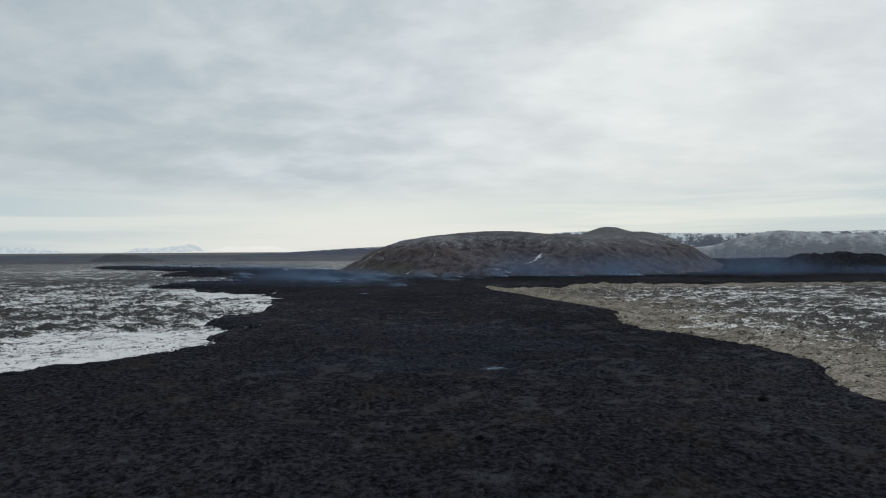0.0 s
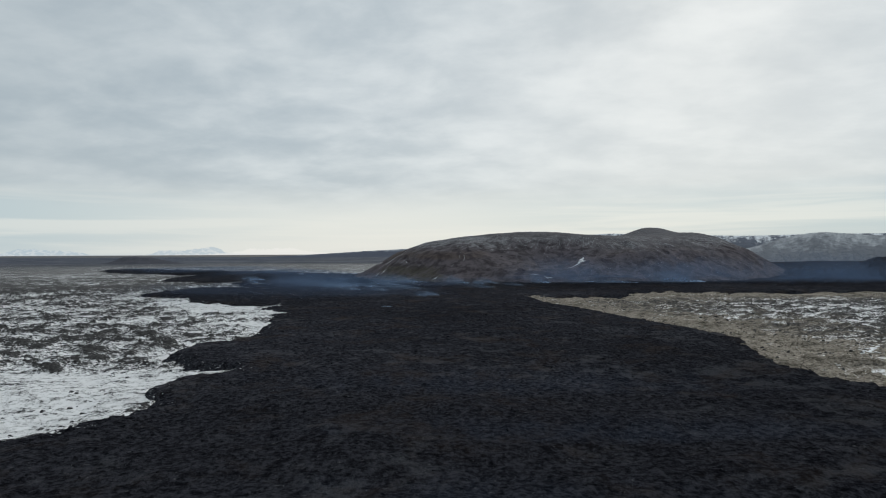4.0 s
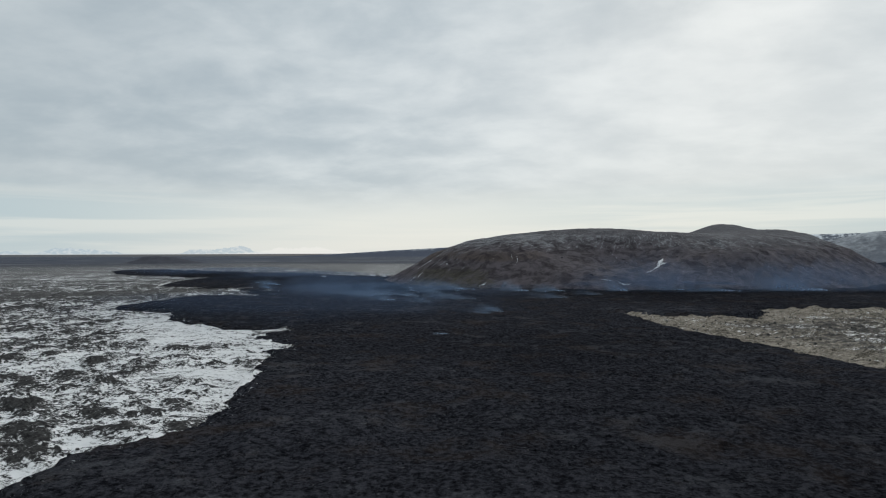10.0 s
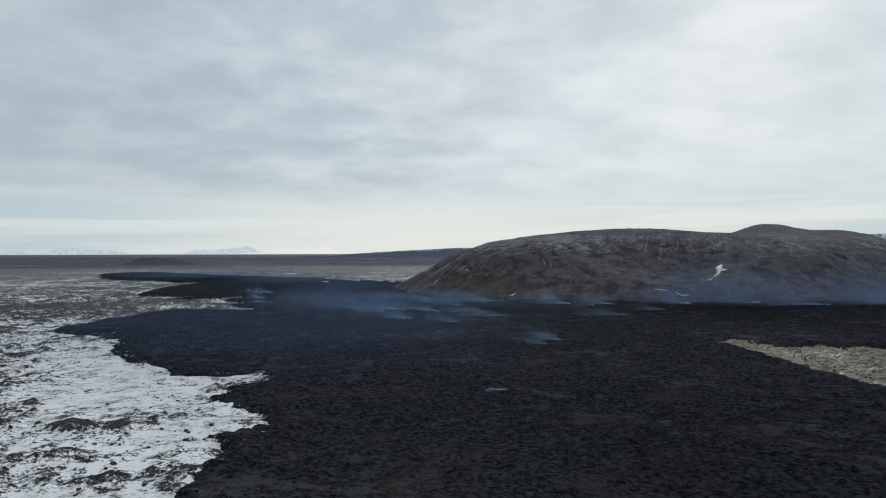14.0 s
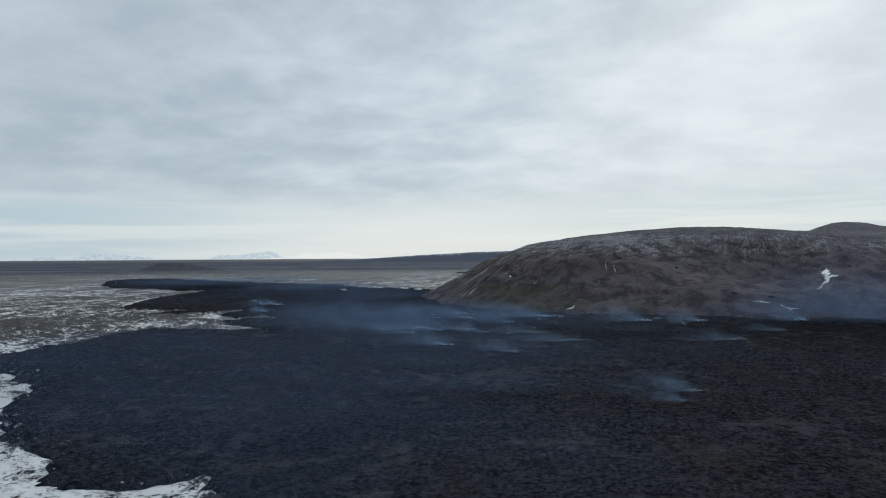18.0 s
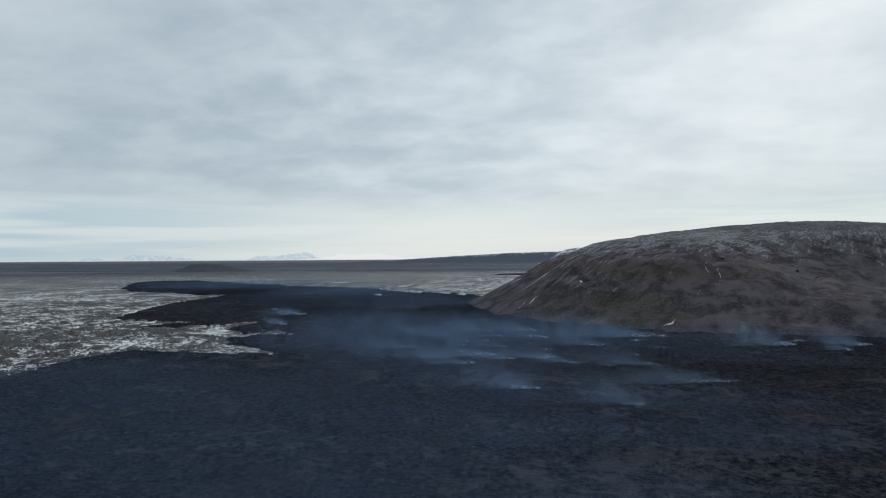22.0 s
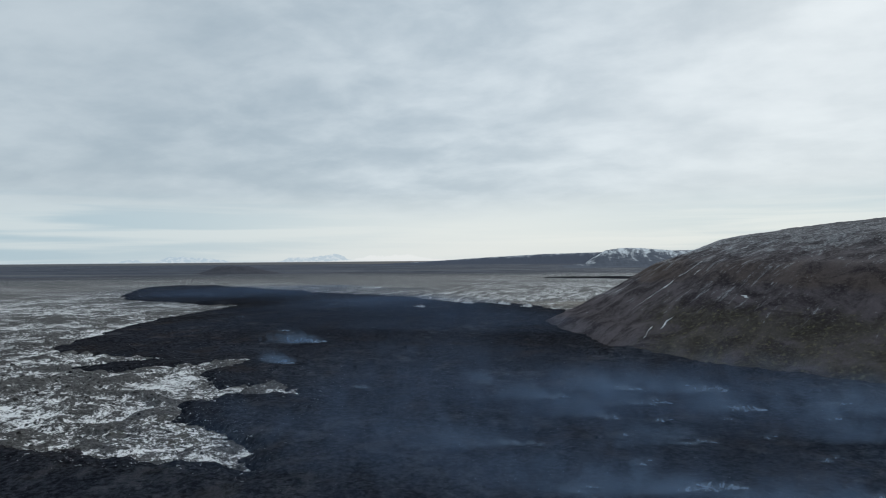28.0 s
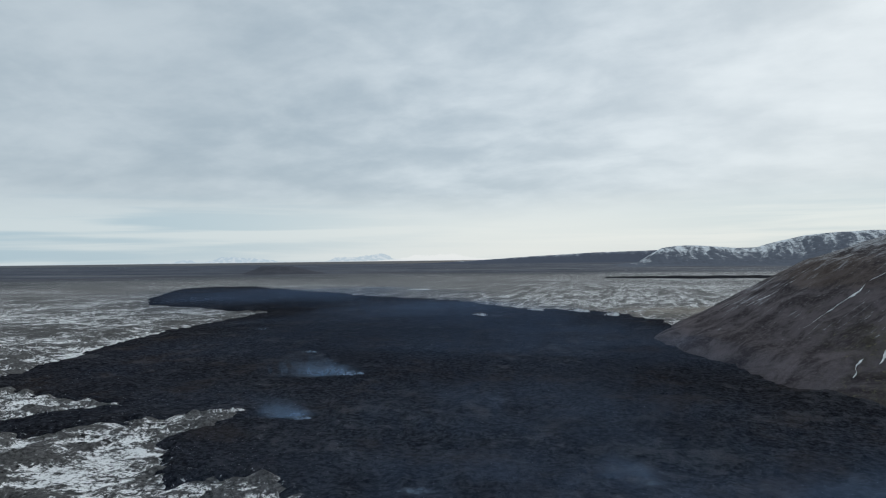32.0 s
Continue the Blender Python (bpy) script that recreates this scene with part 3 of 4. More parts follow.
def field_height(x, y):
    """The old ground: hummocky moss-grown lava, smooth where snow lies thick. Returns height, snow, grass, distance, moss and mounds."""
    lava = inside_by(x, y, LAVA_OUTLINE)
    dist = np.hypot(x + 40, y - 200)
    zone = fbm(x * 0.7, y, 46, 4, 11)
    west = smooth(x, 0, -60)
    rim = np.exp(-np.abs(lava) / 22.0)
    snow = 0.48 + 0.24 * zone * (1 - 0.65 * np.maximum(smooth(y, 380, 520), smooth(x, 0, 30))) + 0.10 * rim * west * smooth(y, 420, 330)
    snow = snow - 0.02 * smooth(y, 370, 420) * west - 0.05 * smooth(y, 440, 540) - 0.10 * west * smooth(y, 270, 200) - 0.10 * smooth(x, -130, -260)
    ragged = fbm(x, y, 11, 4, 35, 0.65) * 6.0
    drifts = np.zeros(x.shape)
    for outline in SNOWFIELDS:
        drifts = np.maximum(drifts, smooth(inside_by(x, y, outline) + ragged, -2.5, 3.0))
    snow = snow + 0.30 * drifts - 0.12 * smooth(y, 365, 395) * smooth(y, 450, 420) * west
    east = smooth(x, 0, 30) * smooth(y, 420, 380)
    shore = np.exp(-np.abs(lava) / 30.0)
    grass = east * (0.24 + 0.62 * shore) + 0.12 * fbm(x, y, 30, 3, 23)
    moss_cape = hump(x, y, -138, 418, 22, 20)
    grass = grass + 0.75 * hump(x, y, -70, 655, 90, 45) + 0.30 * hump(x, y, -260, 1000, 330, 220) + 0.12 * moss_cape
    moss = 0.25 * east + 0.5 * moss_cape + 0.15 * hump(x, y, -95, 190, 30, 40)
    snow = snow + east * (-0.08 - 0.55 * shore) - 0.05 * moss_cape - 0.3 * hump(x, y, -70, 655, 80, 40)
    snow = snow - 0.03 * smooth(x, -110, -160) * smooth(y, 370, 440) * smooth(y, 520, 470)
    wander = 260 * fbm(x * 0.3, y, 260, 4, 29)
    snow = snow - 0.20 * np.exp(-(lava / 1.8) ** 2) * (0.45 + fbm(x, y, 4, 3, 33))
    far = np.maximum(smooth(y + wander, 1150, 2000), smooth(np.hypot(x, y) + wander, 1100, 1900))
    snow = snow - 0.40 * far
    snow = np.minimum(snow, 0.70 + 0.12 * fbm(x, y, 9, 3, 37))
    rough = 0.45 + 1.0 * smooth(snow, 0.95, 0.35)
    near = smooth(dist, 900, 500)
    mounds = np.clip(fbm(x, y, 4.6, 4, 8, 0.62) + 0.1, 0, 1.2)
    knobs = np.abs(fbm(x, y, 2.6, 3, 9, 0.6))
    relief = mounds * 0.62 + knobs * 0.42
    z = -3.0 * smooth(lava, 0, 7) + 0.4 + fbm(x, y, 70, 3, 3) * 0.9 + near * (rough * (1 - 0.8 * drifts) * relief + fbm(x, y, 12, 3, 5) * 0.35)
    return z, snow, grass, far, moss, (mounds + 0.5 * knobs - 0.35) * near * (1 - 0.7 * drifts)


def lava_height(x, y):
    """The fresh flow: raised above the ground, ragged at its rim. Returns the height and the metres inside the rim."""
    d = inside_by(x, y, LAVA_OUTLINE) + fbm(x, y, 9, 3, 41) * 1.6 + fbm(x, y * 1.6, 3.6, 4, 49, 0.66) * 1.9 + 0.35
    rise = 1.6 * smooth(d, -1.0, 2.8) - 1.6 * smooth(d, 0.5, -5)
    blocks = np.abs(fbm(x, y, 3.4, 3, 43, 0.66)) * 0.30 + np.clip(fbm(x, y, 7.0, 3, 44), -0.3, 1) * 0.30
    z = -0.3 + rise + smooth(d, 0, 8) * (fbm(x, y, 60, 3, 42) * 0.5 + fbm(x * 0.5, y, 14, 3, 45) * 0.45) + blocks * smooth(d, -3, 2)
    z = z + smooth(x, 130, 230) * 4.0 * smooth(y, 480, 700)
    return z, d


def hill_height(x, y):
    """The hill: a dome with a lower western shoulder, a saddle and a second summit behind."""
    d = inside_by(x, y, HILL_OUTLINE) + fbm(x, y, 40, 3, 61) * 1.4
    side = np.interp(d, [-40, 0, 10, 21, 34, 56, 75, 108, 150, 210], [-22, 2.2, 7.0, 13.6, 21.8, 29.0, 32.6, 38.2, 41.5, 43])
    cap = 34.2 + 4.6 * hump(x, y, 48, 560, 42, 70) + 2.6 * hump(x, y, 208, 604, 30, 45) + 1.5 * smooth(x, 20, -30)
    side = side - 13.0 * hump(x, y, 52, 489, 42, 29) * smooth(d, 4, 30)
    k = 1.6
    z = -k * np.log(np.exp(-side / k) + np.exp(-cap / k))
    z = z + 13.5 * hump(x, y, 186, 686, 31, 42) + 5.0 * hump(x, y, 206, 606, 22, 36)
    steep = smooth(d, 2, 12) * smooth(d, 80, 50)
    z = z + steep * fbm(np.arctan2(y - 600, x - 90) * 165, d * 0.2, 8, 4, 62) * 0.85 + smooth(d, -2, 6) * (fbm(x, y, 14, 4, 64) * 0.45 + np.abs(fbm(x, y, 3.2, 3, 65)) * 0.25)
    return z, d


# ---------------------------------------------------------------- ground, lava and hill
def build_ground():
    xs, ys = steps(-5600, 5600, -225, 105, 0.80, 1.055), steps(-900, 4700, 90, 500, 0.80, 1.042)
    x, y = np.meshgrid(xs, ys)
    z, snow, grass, far, moss, mound = field_height(x, y)
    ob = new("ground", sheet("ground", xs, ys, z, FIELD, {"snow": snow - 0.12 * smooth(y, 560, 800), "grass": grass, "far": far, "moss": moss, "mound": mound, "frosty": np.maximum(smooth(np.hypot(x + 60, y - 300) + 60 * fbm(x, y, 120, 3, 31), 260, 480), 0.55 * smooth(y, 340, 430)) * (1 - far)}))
    return tagged(ob, "wide old lava plain with moss, dry grass and patchy snow", "ground", kind="structure")


def build_lava():
    xs, ys = steps(-560, 920, -235, 66, 0.66, 1.05), steps(-150, 1060, 45, 590, 0.66, 1.04)
    x, y = np.meshgrid(xs, ys)
    z, d = lava_height(x, y)
    lobe = inside_by(x, y, [(40, 205), (34, 196), (30.5, 181), (29, 168), (29, 150), (31, 128), (40, 105), (70, 105), (70, 190), (52, 200)]) + fbm(x, y, 12, 4, 58) * 2.5
    ash = 1.1 * smooth(lobe, -1.0, 1.5) + 0.8 * hump(x, y, 20, 95, 26, 30) + 0.7 * hump(x, y, -8, 250, 25, 16)
    # tone: patchy, dark east margin; paler south of y 345 paints in smoke haze
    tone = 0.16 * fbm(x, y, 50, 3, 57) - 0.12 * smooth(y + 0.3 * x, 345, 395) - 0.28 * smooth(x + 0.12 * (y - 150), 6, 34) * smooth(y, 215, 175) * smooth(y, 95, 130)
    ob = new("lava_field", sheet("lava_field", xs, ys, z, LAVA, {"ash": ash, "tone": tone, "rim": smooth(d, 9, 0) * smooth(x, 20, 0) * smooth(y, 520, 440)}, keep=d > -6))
    return tagged(ob, "fresh black lava flow with a rough rubbly crust", "lava field", kind="structure")


def build_hill():
    xs, ys = np.arange(-125, 320, 1.35), np.arange(415, 800, 1.35)
    x, y = np.meshgrid(xs, ys)
    z, d = hill_height(x, y)
    high = smooth(z, 14, 38) + 0.25 * fbm(x, y, 35, 3, 71) + 0.45 * smooth(y, 570, 640)
    band = smooth(z, 17, 27) * (1 - 0.75 * smooth(z, 31, 37))
    dust = band * (0.95 + 0.5 * fbm(x, y, 26, 3, 72)) + 0.25 * smooth(x, -35, -60) * smooth(z, 3, 14)
    streaky = 0.75 * smooth(x, -15, -45) * smooth(z, 2, 12) + 0.35 * band + 0.25 * fbm(x, y, 20, 3, 73)
    tan = 0.85 * smooth(z, 13, 18) * smooth(z, 27, 21) * smooth(x, 45, -5) + 0.55 * hump(x, y, 40, 456, 26, 12) + 0.35 * smooth(z, 9, 3) * smooth(x, -55, -75) + 0.2 * fbm(x, y, 18, 3, 74)
    green = 0.85 * smooth(z, 17, 9) * smooth(x, -8, -30) * smooth(x, -82, -62) + 0.35 * smooth(z, 7, 2) * smooth(x, -55, -80)
    ob = new("hill", sheet("hill", xs, ys, z, HILL, {"high": high, "dust": dust, "streaky": streaky, "tan": tan, "green": green, "along": np.arctan2(y - 600, x - 90) * 165, "down": d}, keep=d > -10))
    return tagged(ob, "broad dark brown hill with frosted crest and snow streaks", "hill")


ground, lava_field, hill = build_ground(), build_lava(), build_hill()


# ---------------------------------------------------------------- far hills
def far_range(name, turn0, turn1, near, deep, crest, material, label, category, cells=(420, 60), rough=1.0, seed=80):
    """Hills along an arc round the start of the flight; crest gives their height by bearing in degrees, to the right."""
    a, r = np.meshgrid(np.linspace(turn0, turn1, cells[0]), np.linspace(0, 1, cells[1]))
    x, y = (near + deep * r) * np.sin(np.radians(a)), (near + deep * r) * np.cos(np.radians(a))
    top = np.interp(a, *zip(*crest))
    shape = smooth(r, 0, 0.62) * (1 - 0.25 * smooth(r, 0.62, 1))
    fall = np.sin(np.pi * np.clip(r / 0.62, 0, 1))
    z = top * shape + rough * fall * (fbm(x, y, 160, 5, seed) * 4 - np.abs(fbm(x, y, 70, 4, seed + 5)) * 3) * np.clip(top / 50, 0, 1) - 4 * (1 - smooth(r, 0, 0.1)) + fbm(x, y, 90, 4, seed + 9) * 1.5 * rough
    arc = np.radians(a) * near
    gully = np.abs(fbm(arc + 40 * r * fbm(arc, r, 200, 2, seed + 3), r * 80, 52, 5, seed + 21, 0.60))
    z = z + rough * fall * 5.5 * (gully - 0.35) * np.clip(top / 50, 0, 1)
    n, m = x.shape
    idx = np.arange(n * m).reshape(n, m)
    faces = np.stack([idx[:-1, :-1], idx[:-1, 1:], idx[1:, 1:], idx[1:, :-1]], -1).reshape(-1, 4)
    me = mesh_of(name, np.stack([x, y, z], -1).reshape(-1, 3), faces, material, {"high": (z / np.maximum(top, 12)).ravel(), "gully": (1 - gully).ravel(), "arc": arc.ravel(), "deep": (deep * r).ravel()})
    return tagged(new(name, me), label, category)


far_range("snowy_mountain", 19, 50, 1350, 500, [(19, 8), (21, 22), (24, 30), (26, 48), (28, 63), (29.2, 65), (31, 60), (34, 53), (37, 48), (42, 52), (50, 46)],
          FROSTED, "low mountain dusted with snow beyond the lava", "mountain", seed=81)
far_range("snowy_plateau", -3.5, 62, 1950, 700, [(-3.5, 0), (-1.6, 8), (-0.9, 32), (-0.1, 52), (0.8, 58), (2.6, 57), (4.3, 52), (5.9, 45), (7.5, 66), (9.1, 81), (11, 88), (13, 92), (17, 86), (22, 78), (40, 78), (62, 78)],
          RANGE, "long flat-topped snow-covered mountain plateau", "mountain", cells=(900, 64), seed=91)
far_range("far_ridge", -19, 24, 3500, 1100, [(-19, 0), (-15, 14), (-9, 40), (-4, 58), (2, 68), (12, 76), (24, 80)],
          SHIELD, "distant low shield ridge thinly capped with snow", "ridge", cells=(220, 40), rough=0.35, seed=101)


def old_cone():
    xs, ys = np.arange(-880, -600, 4.0), np.arange(1330, 1500, 4.0)
    x, y = np.meshgrid(xs, ys)
    z = 15 * np.minimum(1.25 * hump(x, y, -752, 1420, 58, 46), 1.0) + 3.5 * hump(x, y, -765, 1420, 26, 30) + 5 * hump(x, y, -690, 1425, 46, 36) + np.abs(fbm(x, y, 30, 4, 111)) * 2.5 - 4.0
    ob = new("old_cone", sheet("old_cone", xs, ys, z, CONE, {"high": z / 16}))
    return tagged(ob, "small dark old crater mound far out on the plain", "crater mound")


old_cone()


def lava_strip():
    """An older black tongue of lava far out on the pale plain."""
    xs, ys = np.arange(-170, 330, 4.0), np.arange(1050, 1230, 4.0)
    x, y = np.meshgrid(xs, ys)
    d = inside_by(x, y, [(-150, 1085), (-60, 1065), (80, 1075), (300, 1120), (320, 1160), (120, 1150), (-20, 1130), (-110, 1110)]) + fbm(x, y, 25, 3, 121) * 6
    z = 4.2 * smooth(d, -4, 8) - 2.0 + fbm(x, y, 12, 4, 122) * 0.6
    ob = new("lava_tongue", sheet("lava_tongue", xs, ys, z, LAVA, keep=d > -10, shade=False))
    return tagged(ob, "thin black tongue of lava on the pale far plain", "lava flow")


lava_strip()


def lava_ridge():
    """Raised, clumpy lava beyond the mossy island."""
    xs, ys = np.arange(215, 620, 2.6), np.arange(430, 640, 2.6)
    x, y = np.meshgrid(xs, ys)
    body = np.maximum(hump(x, y, 338, 522, 62, 36), 0.85 * hump(x, y, 450, 500, 110, 45))
    body = np.maximum(body, 0.6 * hump(x, y, 275, 545, 40, 30))
    z = 15.5 * smooth(body + 0.16 * fbm(x, y, 40, 4, 125, 0.6), 0.12, 0.95) + smooth(body, 0.1, 0.5) * (np.abs(fbm(x, y, 16, 5, 126, 0.62)) * 3.4 + fbm(x, y, 7, 2, 127) * 0.6) - 1.0
    ob = new("lava_ridge", sheet("lava_ridge", xs, ys, z, LAVA, keep=body > 0.06, shade=False))
    return tagged(ob, "raised clumpy ridge of black lava on the plain", "lava ridge")


lava_ridge()


# ---------------------------------------------------------------- snow patches on the hill
def snow_patch(label, line, seed, surface_at=None, group="snow patches on the hill", rise=0.30):
    """Snow lying in a hollow or gully of the hill: line of (x, y, half width), draped over the slope."""
    pts = np.array(line, float)
    s = np.concatenate([[0], np.cumsum(np.hypot(*np.diff(pts[:, :2], axis=0).T))])
    t = np.linspace(0, s[-1], max(12, int(s[-1] / 0.25)))
    cx, cy, w = (np.interp(t, s, pts[:, k]) for k in range(3))
    tx, ty = np.gradient(cx, t), np.gradient(cy, t)
    norm = np.hypot(tx, ty) + 1e-9
    nx, ny = -ty / norm, tx / norm
    across = np.linspace(-1, 1, 9)
    left = w * np.clip(0.70 + 1.5 * fbm(t * 1.0, t * 0 + seed, 1.7, 4, seed, 0.75), 0.02, 2.2)
    right = w * np.clip(0.70 + 1.5 * fbm(t * 1.0, t * 0 + seed + 40, 1.7, 4, seed + 9, 0.75), 0.02, 2.2)
    end = np.sqrt(np.clip(np.minimum(t, s[-1] - t) / (0.12 * s[-1] + 0.5), 0.04, 1))
    off = np.where(across[None, :] > 0, across[None, :] * right[:, None], across[None, :] * left[:, None]) * end[:, None]
    gaps = smooth(fbm(t, t * 0 + seed + 80, 2.4, 3, seed + 17, 0.6), -0.55, -0.05)
    off = off * np.maximum(gaps, 0.03 + 0.97 * smooth(w, 0.4, 0.7))[:, None]
    sway = fbm(t, t * 0 + seed, 7, 4, seed + 3) * (0.6 + w * 0.6) * np.sin(np.pi * t / s[-1])
    x, y = cx[:, None] + nx[:, None] * (off + sway[:, None]), cy[:, None] + ny[:, None] * (off + sway[:, None])
    z = (surface_at or hill_height)(x, y)[0] + np.minimum(rise, 0.6 * w[:, None]) * (1 - across[None, :] ** 2) - 0.03
    n, m = x.shape
    idx = np.arange(n * m).reshape(n, m)
    faces = np.stack([idx[:-1, :-1], idx[1:, :-1], idx[1:, 1:], idx[:-1, 1:]], -1).reshape(-1, 4)
    ob = new("snow_patch", mesh_of("snow_patch", np.stack([x, y, z], -1).reshape(-1, 3), faces, SNOW))
    return tagged(ob, label, "snow patch", group=group)


snow_patch("forked white snow patch in a hollow of the hill", [(78.6, 487, 0.5), (76.5, 482, 1.3), (74, 476.5, 1.5), (72.6, 473.5, 0.9), (70.8, 471, 0.5), (67.2, 466, 0.4), (63, 462, 0.15)], 131)
snow_patch("short snow arm beside the forked patch", [(73.2, 474.2, 0.9), (75, 474.3, 1.0), (77, 474.5, 0.3)], 132)
snow_patch("small snow bank low on the hill", [(50.2, 446, 0.3), (47.4, 446.8, 0.75), (45, 448.4, 0.5)], 133)
snow_patch("thin broken snow bank low on the hill", [(41.9, 449.2, 0.25), (39.4, 450, 0.38), (36, 450.8, 0.12)], 134)
snow_patch("narrow snow streak at the foot of the slope", [(-24.5, 455.1, 0.16), (-26.2, 454, 0.36), (-28.3, 453, 0.15)], 135)
snow_patch("small snow bank at the lava edge of the hill", [(-75, 484.5, 0.15), (-76.5, 482.8, 0.55), (-78.2, 481.2, 0.2)], 129)
RILLS = [[(-8.2, 487.8, 0.06), (-9.4, 482.9, 0.16), (-9.4, 479.4, 0.14), (-9.7, 477.6, 0.07)], [(-9.7, 477.5, 0.06), (-11.5, 475.4, 0.17), (-12.4, 474.4, 0.06)], [(-13.4, 472, 0.05), (-14.7, 469.5, 0.15), (-16, 465, 0.05)],
         [(-7, 483.3, 0.06), (-7, 479.2, 0.17), (-6.8, 476, 0.14), (-8.1, 471.9, 0.05)], [(-5.2, 481.3, 0.06), (-6.2, 480.4, 0.16), (-7.2, 479.6, 0.06)], [(23.2, 502, 0.08), (22.8, 498, 0.22), (22.6, 492.5, 0.06)],
         [(-12, 481, 0.05), (-12.4, 478, 0.12), (-13.1, 475.5, 0.05)], [(26, 500, 0.05), (26.2, 497, 0.13), (26, 494, 0.05)], [(52, 507, 0.06), (53, 502, 0.15), (54.5, 497, 0.06)],
         [(12, 497, 0.05), (12.6, 494, 0.12), (13.4, 491, 0.05)], [(-20, 484, 0.05), (-20.6, 481, 0.12), (-21.4, 478, 0.05)], [(97, 486, 0.08), (95, 481, 0.2), (92.5, 476, 0.08)]]
for k, rill in enumerate(RILLS):
    snow_patch("thin snow-filled rill running down the slope", [(x, y, 0.42 * w) for x, y, w in rill], 136 + k, rise=0.1)
STREAKS = [[(-50.4, 530.2, 0.08), (-55.3, 528.2, 0.16), (-59, 528.1, 0.08)], [(-59.6, 527.8, 0.1), (-62, 526, 0.32), (-64.9, 524.8, 0.28), (-68.8, 522.8, 0.18), (-72.3, 522.2, 0.08)],
           [(-53.7, 521.8, 0.1), (-54.8, 521.2, 0.2), (-55.9, 520.7, 0.08)], [(-39, 532, 0.1), (-40.4, 530.3, 0.26), (-41.8, 528.5, 0.1)],
           [(-63.8, 501.7, 0.12), (-65.8, 500.5, 0.26), (-67.6, 499.1, 0.16)], [(-69, 501.2, 0.12), (-70.5, 499.8, 0.26), (-71.7, 497.5, 0.15)],
           [(-66.9, 550.6, 0.05), (-73.3, 549.4, 0.12), (-78, 549.6, 0.05)], [(-49.6, 497.5, 0.12), (-49, 496.4, 0.4), (-48.4, 495.5, 0.12)]]
for k, streak in enumerate(STREAKS):
    snow_patch("thin snow streak on the western flank of the hill", streak, 150 + k)


DRIFTS = [[(68, 170, 0.4), (73, 174, 1.0), (77, 178, 0.5)], [(76.5, 160, 0.4), (78.5, 161, 0.9), (81, 162, 0.4)], [(86.5, 134.5, 0.4), (88, 135.5, 0.8), (90, 136, 0.4)],
          [(-264, 818, 1.0), (-256, 824, 3.0), (-249, 830, 1.0)], [(-723, 1111, 1.0), (-719, 1114, 3.0), (-714, 1117, 1.0)], [(-106, 651, 0.5), (-102, 653, 1.4), (-98, 654, 0.5)]]
for k, line in enumerate(DRIFTS):
    snow_patch("small bright snow drift on the mossy plain", line, 170 + k, field_height, "snow drifts on the plain", 0.16)


# ---------------------------------------------------------------- rubble
def clinker(seed):
    """One angular block: a dented, skewed six-sided stone."""
    rng = np.random.default_rng(seed)
    v = np.array([(-1, -1, -1), (1, -1, -1), (1, 1, -1), (-1, 1, -1), (-1, -1, 1), (1, -1, 1), (1, 1, 1), (-1, 1, 1)], float) * (0.95, 0.8, 0.6)
    v[4:, :2] *= rng.uniform(0.45, 0.95, (4, 1))
    f = np.array([(0, 2, 1), (0, 3, 2), (4, 5, 6), (4, 6, 7), (0, 1, 5), (0, 5, 4), (1, 2, 6), (1, 6, 5), (2, 3, 7), (2, 7, 6), (3, 0, 4), (3, 4, 7)])
    v = v * rng.uniform(0.75, 1.2, (8, 1)) + rng.uniform(-0.15, 0.15, (8, 3))
    a = rng.uniform(-0.6, 0.6)
    return v @ np.array([(math.cos(a), 0, -math.sin(a)), (0, 1, 0), (math.sin(a), 0, math.cos(a))]), f


def strew(name, x, y, z, size, material, parent, seed):
    """Many small blocks joined into one part."""
    rng = np.random.default_rng(seed)
    kinds = [clinker(seed + k) for k in range(8)]
    n = len(x)
    pick, turn = rng.integers(0, 8, n), rng.uniform(0, 6.283, n)
    base = np.array([k[0] for k in kinds])[pick]
    c, s = np.cos(turn)[:, None], np.sin(turn)[:, None]
    v = np.stack([base[..., 0] * c - base[..., 1] * s, base[..., 0] * s + base[..., 1] * c, base[..., 2]], -1) * size[:, None, None]
    v = v + np.stack([x, y, z], -1)[:, None, :]
    f = kinds[0][1][None] + 8 * np.arange(n)[:, None, None]
    ob = new(name, mesh_of(name, v.reshape(-1, 3), f.reshape(-1, 3), material, shade=False))
    ob.parent = parent
    return tagged(ob, kind="stuff")


